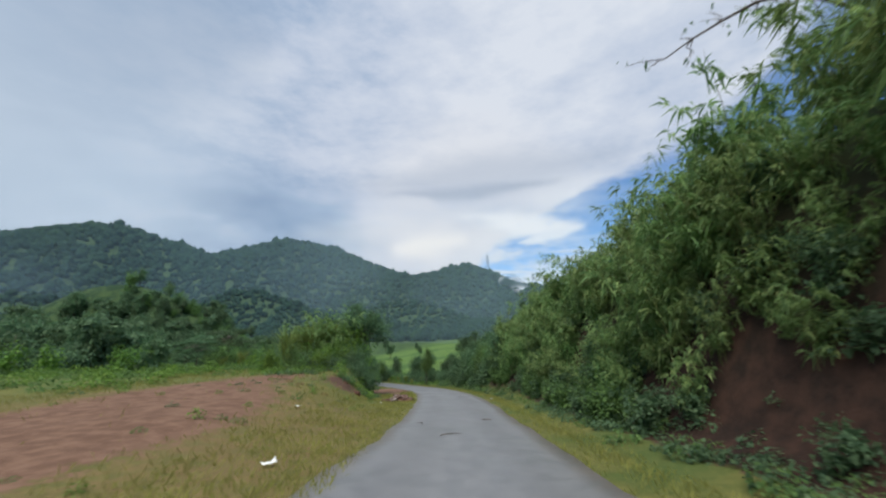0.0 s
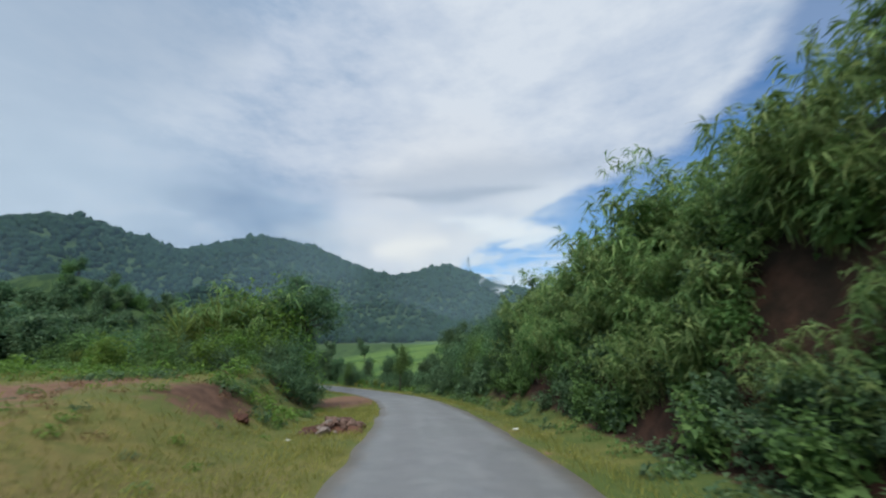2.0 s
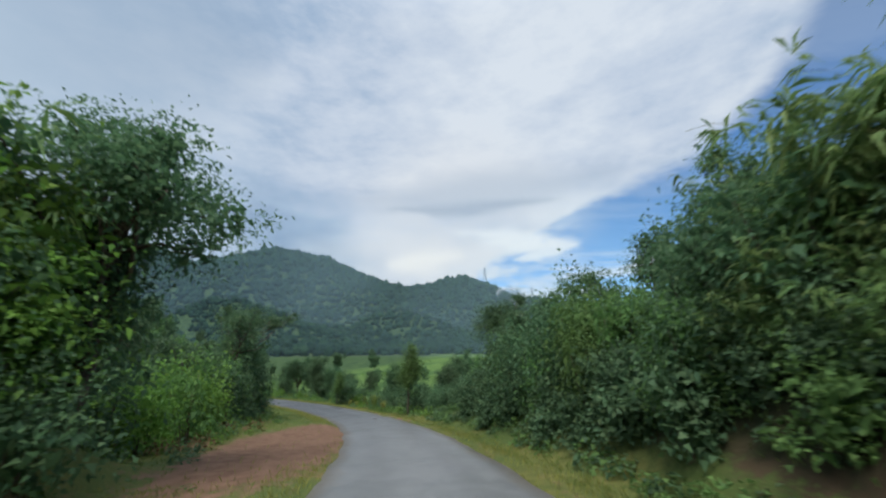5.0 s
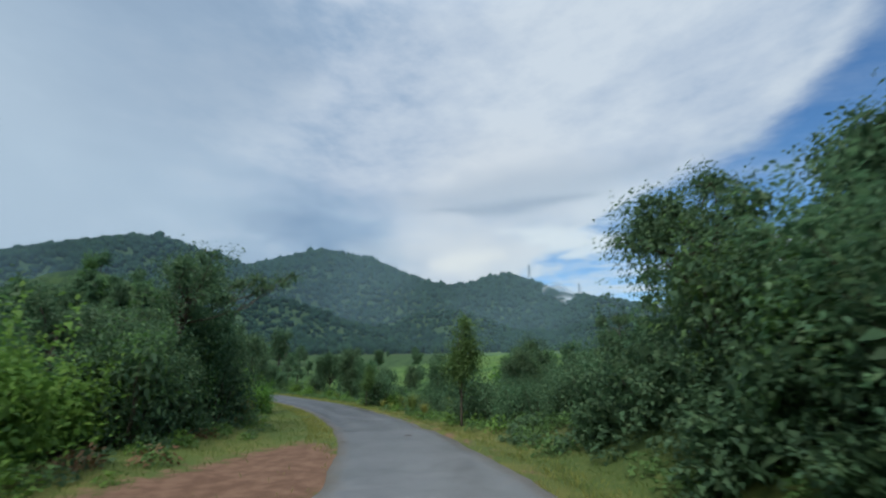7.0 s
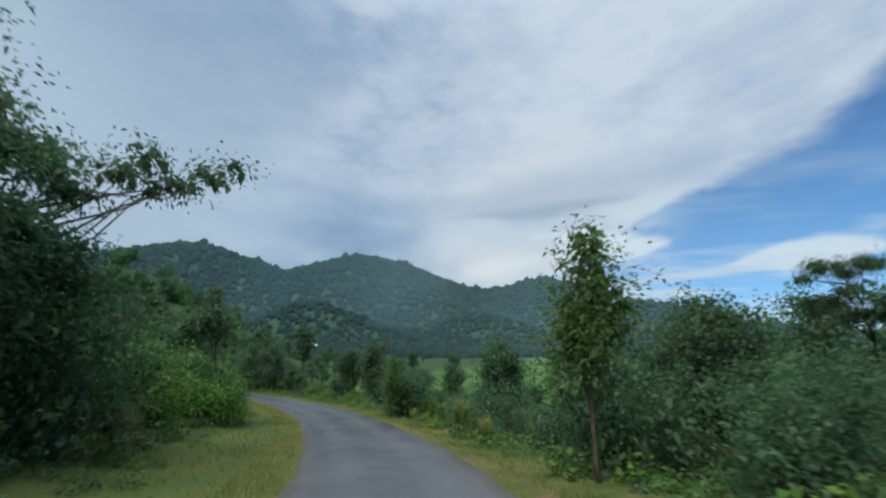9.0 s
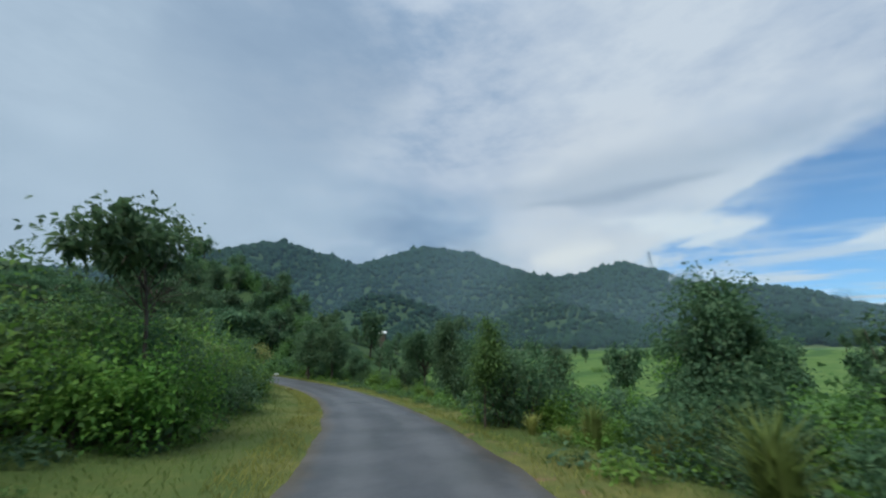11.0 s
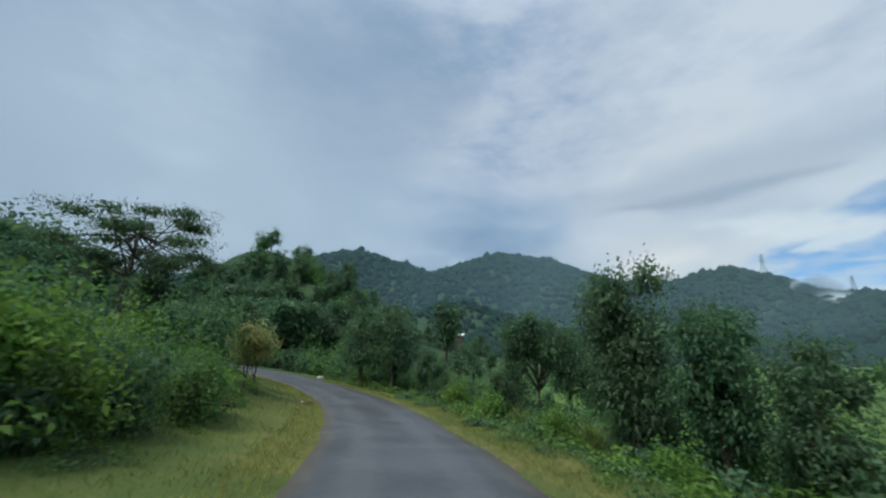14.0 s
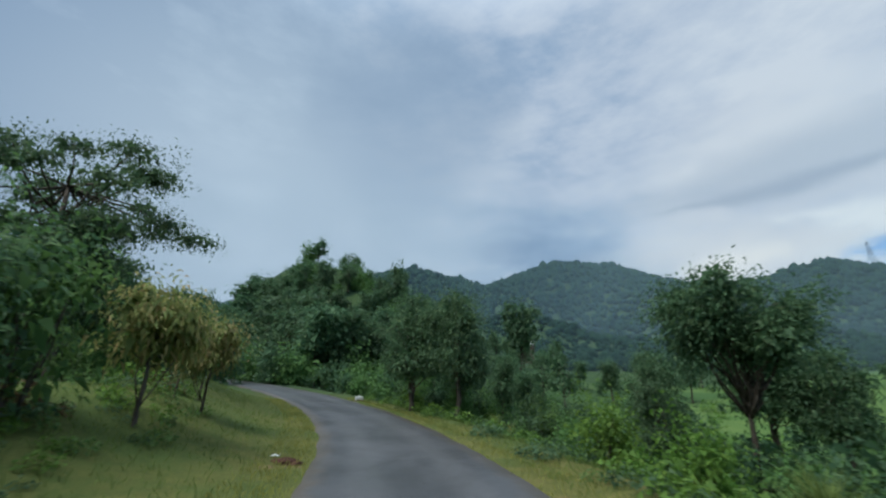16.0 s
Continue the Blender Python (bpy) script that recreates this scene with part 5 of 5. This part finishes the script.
bmesh.ops.create_icosphere(bm_small, subdivisions=1, radius=1.0)
lo_v = np.array([v.co[:] for v in bm_small.verts])
lo_f = np.array([[v.index for v in f.verts] for f in bm_small.faces])
bm_small.free()
canopy("forest", "dark green forest edge at the foot of the hills", 900, 235, 310, -32, 85, 4.2, 7.0)
ico_v, ico_f = lo_v, lo_f
canopy("forest", "dense blue-green forest covering the hills", 15500, 290, 670, -45, 88, 2.4, 4.3, 1300)

# ---------------------------------------------------------------- verge grass


def grass_sheet(name, label, count, s0, s1, bands, h_lo, h_hi, mat, seed):
    rng = np.random.default_rng(seed)
    s = rng.uniform(s0, s1, count)
    bsel = rng.integers(0, len(bands), count)
    lo = np.array([b[0] for b in bands])[bsel]
    hi = np.array([b[1] for b in bands])[bsel]
    lat = lo + (hi - lo) * rng.random(count)
    x, y = spot(s, lat)
    keep = (wave(x, y, 0.9, 9) + 0.7 * rng.normal(size=count) > -0.35) & (soil_mask(s, lat) + 0.25 * rng.normal(size=count) < 0.42)
    x, y = x[keep], y[keep]
    z = ground_z(x, y)
    n = len(x)
    h = rng.uniform(h_lo, h_hi, n)
    an = rng.random(n) * 6.28
    b = np.stack([x, y, z - 0.01], 1)
    sd = np.stack([np.cos(an), np.sin(an), 0 * an], 1) * (0.003 + 0.005 * rng.random(n))[:, None]
    ln = np.stack([np.cos(an + 1.5 + rng.normal(size=n)), np.sin(an + 1.5), 0 * an], 1) * (h * 0.55)[:, None]
    up1, up2 = np.array([0, 0, 1.0]) * (h * 0.6)[:, None], np.array([0, 0, 1.0]) * h[:, None]
    v = np.stack([b - sd, b + sd, b + ln * 0.9 + up2 * 0.95, b + ln * 0.35 + up1 - sd * 0.6], 1)
    ob = new(name, quads(name, v, mat))
    return tagged(ob, label, "grass", kind="stuff")


grass_sheet("grass", "short yellowish grass along the road edge", 66000, 1, 106, [(-2.3, -1.35), (2.08, 3.3)], 0.05, 0.14, GRASS, 91)
grass_sheet("grass", "short dry grass on the shoulder of the clearing", 24000, 1, 40, [(-4.2, -2.2)], 0.05, 0.14, GRASS, 94)
grass_sheet("grass", "green grass of the roadside shoulder", 52000, 29, 106, [(-6.2, -2.1), (2.6, 4.6)], 0.05, 0.15, GRASS_GREEN, 92)
grass_sheet("grass", "thin yellow grass over the red clearing", 30000, 3, 33, [(-15, -3.5)], 0.06, 0.18, GRASS, 93)

# ---------------------------------------------------------------- stones, litter, pylons


def rock_mesh(seed, rough=0.22):
    rng = np.random.default_rng(seed)
    V = lo_v * (1 + rough * rng.normal(size=(len(lo_v), 1)))
    V[:, 2] *= 0.7
    return mesh_from("rock", V, lo_f, STONE)


ROCKS = [rock_mesh(i) for i in range(6)]
q = at(21.6, -2.3)
pile = thing("rock_pile", "heap of broken reddish stones beside the road", "rocks")
pile.matrix_basis = Matrix.Translation(q) @ Matrix.Scale(0.85, 4)
rk = random.Random(4)
for i in range(54):
    ob = part("rock", ROCKS[i % 6], pile)
    r = rk.uniform(0.05, 0.13) * (1.7 if i < 9 else 1)
    lx, ly = rk.gauss(0, 0.34), rk.gauss(0, 0.58)
    lx += 0.25 * ly
    ob.matrix_basis = pose(lx, ly, r * 0.3 + max(0, 0.34 - 0.34 * abs(lx) - 0.20 * abs(ly)), rk.uniform(-40, 40), rk.uniform(-40, 40), rk.uniform(0, 360)) @ Matrix.Diagonal((r * 1.3, r, r * 0.95, 1))


def earth_mound(seed, s, lat, w_, h_, label):
    rng = np.random.default_rng(seed)
    bm = bmesh.new()
    bmesh.ops.create_icosphere(bm, subdivisions=3, radius=1.0)
    for v in bm.verts:
        k_ = 1 + 0.35 * noise.noise(v.co * 1.7 + Vector((seed, 0, 0))) + 0.18 * noise.noise(v.co * 4.5)
        v.co = Vector((v.co.x * w_ * k_, v.co.y * w_ * 0.75 * k_, max(-0.1, v.co.z * h_ * k_)))
    me = bpy.data.meshes.new("earth_mound")
    bm.to_mesh(me)
    bm.free()
    me.materials.append(SOIL)
    ob = tagged(new("earth_mound", me), label, "earth", "earth mounds")
    ob.matrix_basis = Matrix.Translation(at(s, lat)) @ pose(0, 0, 0, 0, 0, seed * 50)


earth_mound(7, 21.6, -2.3, 0.8, 0.16, "low spill of red earth under the stones")
earth_mound(3, 20.2, -4.2, 0.26, 0.13, "dark red clod of dug earth on the terrace edge")
earth_mound(1, 24.5, -6.8, 0.22, 0.1, "clod heap of red earth on the grass")
earth_mound(2, 27.5, -6.0, 0.4, 0.2, "slumped red earth below the scarp")
earth_mound(4, 88.6, -1.75, 0.28, 0.08, "small heap of reddish earth at the road edge")
earth_mound(5, 84.0, -4.2, 0.28, 0.10, "patch of dug red earth in the verge")
earth_mound(6, 30.0, -5.8, 0.5, 0.3, "bare red earth face under the bush")


def scrap(s, lat, size, label, seed):
    rng = np.random.default_rng(seed)
    g = 5
    V, F = [], []
    for i in range(g):
        for j in range(g):
            V.append(((i / 4 - 0.5) * size, (j / 4 - 0.5) * size * 0.6, 0.02 + abs(rng.normal()) * size * 0.12))
    F = [(i * g + j, (i + 1) * g + j, (i + 1) * g + j + 1, i * g + j + 1) for i in range(g - 1) for j in range(g - 1)]
    me = mesh_from("litter", V, F, WHITE, True)
    ob = tagged(new("litter", me), label, "litter", "litter on the verge")
    q = at(s, lat)
    ob.matrix_basis = Matrix.Translation((q.x, q.y, q.z + 0.04)) @ pose(0, 0, 0, 0, 0, seed * 40)
    sol = ob.modifiers.new("thick", "SOLIDIFY")
    sol.thickness = 0.004


scrap(6.6, -2.7, 0.22, "crumpled white plastic scrap on the grass", 1)
scrap(13.2, -4.6, 0.20, "white plastic scrap among the weeds", 2)
scrap(20.2, 2.35, 0.14, "white paper scrap at the road edge", 3)
scrap(19.6, -2.9, 0.12, "small white scrap beside the stones", 4)
scrap(88.9, -2.0, 0.16, "white scrap on the small earth heap", 5)

# twigs lying on the road
for i, (s, lat, ln) in enumerate(((9.3, 0.15, 0.5), (11.5, -0.6, 0.25), (12.0, 1.2, 0.3), (49.0, 0.9, 0.35))):
    rr = np.random.default_rng(60 + i)
    x, y = spot(s, lat)
    z = float(np.interp(s, _s, _z)) + 0.03
    tubes_ = [tube(limb_line(rr, (-ln / 2, 0, 0), (ln / 2, 0.05, 0), 0.02), [0.012, 0.011, 0.010, 0.007, 0.004], 5)]
    tubes_.append(tube(limb_line(rr, (0, 0.01, 0), (ln * 0.2, 0.14, 0.01), 0.01, 3), [0.007, 0.005, 0.003], 4))
    v, f = joined(tubes_)
    ob = tagged(new("twig", mesh_from("twig", v, f, BARK)), "fallen dark twig lying on the wet asphalt", "twig", "twigs on the road")
    ob.matrix_basis = pose(float(x), float(y), z, 0, 0, 15 + i * 70)

# bare bough reaching out over the bank
bough = thing("bough", "thin bare bough with a few leaves reaching over the road", "branch")
q0 = at(5.4, 8.2)
rr = np.random.default_rng(12)
main = np.array([(q0.x, q0.y, q0.z - 0.4), (7.6, 5.3, 5.9), (6.7, 5.35, 6.5), (5.95, 5.3, 6.75), (5.3, 5.4, 6.66), (4.85, 5.6, 6.5), (4.4, 5.75, 6.28), (3.95, 5.9, 6.0)])
v, f = tube(main, np.linspace(0.05, 0.010, 8), 6)
part("limb", mesh_from("limb", v, f, BARK), bough)
tw, lb = [], []
for i in range(16):
    st = main[3 + i % 5]
    en = st + rr.normal(size=3) * [0.25, 0.2, 0.16] + [-0.3, 0.05, -0.12]
    tw.append(tube(limb_line(rr, st, en, 0.04, 4), [0.012, 0.009, 0.006, 0.003], 4))
    lb += [en + rr.normal(size=3) * 0.08 for _k in range(2)]
v, f = joined(tw)
tagged(part("twig", mesh_from("twig", v, f, BARK), bough), kind="stuff")
lb = np.array(lb)
tagged(part("foliage", quads("foliage", leaf_quads(rr, lb, rr.normal(size=lb.shape), 0.13, 0.05, 0.3), LEAF_DARK), bough), kind="stuff")

# short weathered stakes in the verge
for i, (s, lat, h_) in enumerate(((93.5, -4.6, 0.55), (92.2, -4.9, 0.45))):
    v, f = tube([(0, 0, -0.15), (0.01, 0.0, h_ * 0.5), (0.03, 0.01, h_)], [0.035, 0.032, 0.026], 6)
    ob = tagged(new("stake", mesh_from("stake", v, f, BARK)), "short dark weathered wooden stake in the grass", "stake", "verge stakes")
    ob.matrix_basis = Matrix.Translation(at(s, lat))

# white roadside marker by the bend
def box_part(name, mat, parent, sx, sy, sz, x, y, z):
    bm = bmesh.new()
    bmesh.ops.create_cube(bm, size=1.0)
    for v in bm.verts:
        v.co = Vector((v.co.x * sx, v.co.y * sy, v.co.z * sz))
    bmesh.ops.bevel(bm, geom=bm.edges[:], offset=min(sx, sy, sz) * 0.12, segments=1, affect="EDGES")
    me = bpy.data.meshes.new(name)
    bm.to_mesh(me)
    bm.free()
    me.materials.append(mat)
    ob = part(name, me, parent)
    ob.location = (x, y, z)
    return ob


mk = thing("marker_stone", "small white-painted marker stone at the bend", "marker")
mk.matrix_basis = Matrix.Translation(at(104.5, 2.7)) @ pose(0, 0, 0, 0, 0, 70)
box_part("block", WHITE, mk, 0.45, 0.16, 0.28, 0, 0, 0.12)
box_part("footing", STONE, mk, 0.55, 0.26, 0.10, 0, 0, 0.02)


def field_hut(x, y, turn):
    """Small hut with a pale sheet roof at the far edge of the fields."""
    root = thing("field_hut", "small hut with a pale sheet-metal roof beyond the fields", "hut")
    root.matrix_basis = pose(x, y, gz(x, y), 0, 0, turn)
    box_part("wall", BARK, root, 2.2, 1.8, 3.6, 0, 0, 1.6)
    for sg in (-1, 1):
        ob = box_part("roof", WHITE, root, 2.4, 1.2, 0.07, 0, sg * 0.5, 3.55)
        ob.rotation_euler = (sg * -0.45, 0, 0)


field_hut(-54.4, 139.3, 30)


def pylon(bearing, r, height):
    """Lattice power pylon."""
    b = radians(bearing)
    x, y = HUB[0] - math.sin(b) * r, HUB[1] + math.cos(b) * r
    root = thing("power_pylon", "grey steel lattice power pylon on the ridge", "pylon", "pylons on the ridge")
    root.matrix_basis = pose(x, y, gz(x, y), 0, 0, bearing + 25)
    lv = [0, 0.28, 0.5, 0.68, 0.82, 1.0]
    hw = [0.13, 0.085, 0.055, 0.04, 0.034, 0.012]
    for sx, sy in ((1, 1), (1, -1), (-1, 1), (-1, -1)):
        v, f = tube([(sx * w_ * height, sy * w_ * height, l_ * height) for l_, w_ in zip(lv, hw)], [0.17] * 6, 4)
        part("leg", mesh_from("leg", v, f, STEEL), root)
    br = []
    for i in range(5):
        a_, c_ = hw[i] * height, hw[i + 1] * height
        z0, z1 = lv[i] * height, lv[i + 1] * height
        for (px0, py0), (px1, py1) in (((1, 1), (1, -1)), ((1, -1), (-1, -1)), ((-1, -1), (-1, 1)), ((-1, 1), (1, 1))):
            br.append(tube([(px0 * a_, py0 * a_, z0), (px1 * c_, py1 * c_, z1)], [0.09, 0.09], 3))
            br.append(tube([(px1 * a_, py1 * a_, z0), (px0 * c_, py0 * c_, z1)], [0.09, 0.09], 3))
    v, f = joined(br)
    part("bracing", mesh_from("bracing", v, f, STEEL), root)
    for l_ in (0.68, 0.79, 0.90):
        for sg in (-1, 1):
            v, f = tube([(0, 0, l_ * height), (sg * height * 0.15, 0, l_ * height + 0.4)], [0.2, 0.1], 4)
            part("arm", mesh_from("arm", v, f, STEEL), root)


pylon(-8.6, 640, 33)
pylon(-15.2, 690, 33)

# mist lying along the right-hand hills
mv, mf, fade = [], [], []
mb, mz = np.linspace(-32, -7, 40), np.linspace(0, 1, 9)
for i, b in enumerate(mb):
    for j, u in enumerate(mz):
        r = 560 + 30 * math.sin(b * 0.6) + 12 * math.sin(u * 5 + b)
        base = np.interp(b, [-32, -20, -14, -7], [36, 52, 72, 90])
        mv.append((HUB[0] - math.sin(radians(b)) * r, HUB[1] + math.cos(radians(b)) * r, base + (u - 0.5) * 26 + 3 * math.sin(b * 0.9)))
        fade.append(math.sin(math.pi * u) * math.sin(math.pi * min(1, max(0, (b + 32) / 25))) ** 0.5)
mf = [(i * 9 + j, i * 9 + j + 1, (i + 1) * 9 + j + 1, (i + 1) * 9 + j) for i in range(39) for j in range(8)]
me = mesh_from("mist", mv, mf, MIST, True)
me.attributes.new("fade", "FLOAT", "POINT").data.foreach_set("value", np.array(fade, np.float32))
tagged(new("mist", me), "thin white mist lying along the wooded hillside", "mist", kind="stuff")

# added see-through sheets that imitate haze in front of the hills
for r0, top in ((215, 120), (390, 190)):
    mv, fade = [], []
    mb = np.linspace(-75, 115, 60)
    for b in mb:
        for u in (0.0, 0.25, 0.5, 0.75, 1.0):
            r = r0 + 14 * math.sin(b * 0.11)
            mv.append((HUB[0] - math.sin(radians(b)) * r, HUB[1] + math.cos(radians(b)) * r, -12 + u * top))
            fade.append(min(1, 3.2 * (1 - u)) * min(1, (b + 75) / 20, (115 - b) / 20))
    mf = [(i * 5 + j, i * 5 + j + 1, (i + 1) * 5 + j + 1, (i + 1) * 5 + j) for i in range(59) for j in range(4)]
    me = mesh_from("haze", mv, mf, HAZE_SHEET, True)
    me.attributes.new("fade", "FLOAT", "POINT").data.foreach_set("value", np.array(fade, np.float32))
    tagged(new("haze", me), "see-through blue sheet imitating thin haze over the valley before the hills", "mist", kind="stuff")

# ---------------------------------------------------------------- patterns go
for pt in SHRUBS + MIDS + COARSE + BAMBOO + HERBS + REEDS + FAR_TREES + [T_BROAD, T_ROUND, T_SLIM, T_AIRY, T_BIG, T_TALL, T_TWIN, T_UMBRELLA, T_FORK, T_REACH, T_PINK]:
    for ob in (*pt.children_recursive, pt):
        bpy.data.objects.remove(ob)
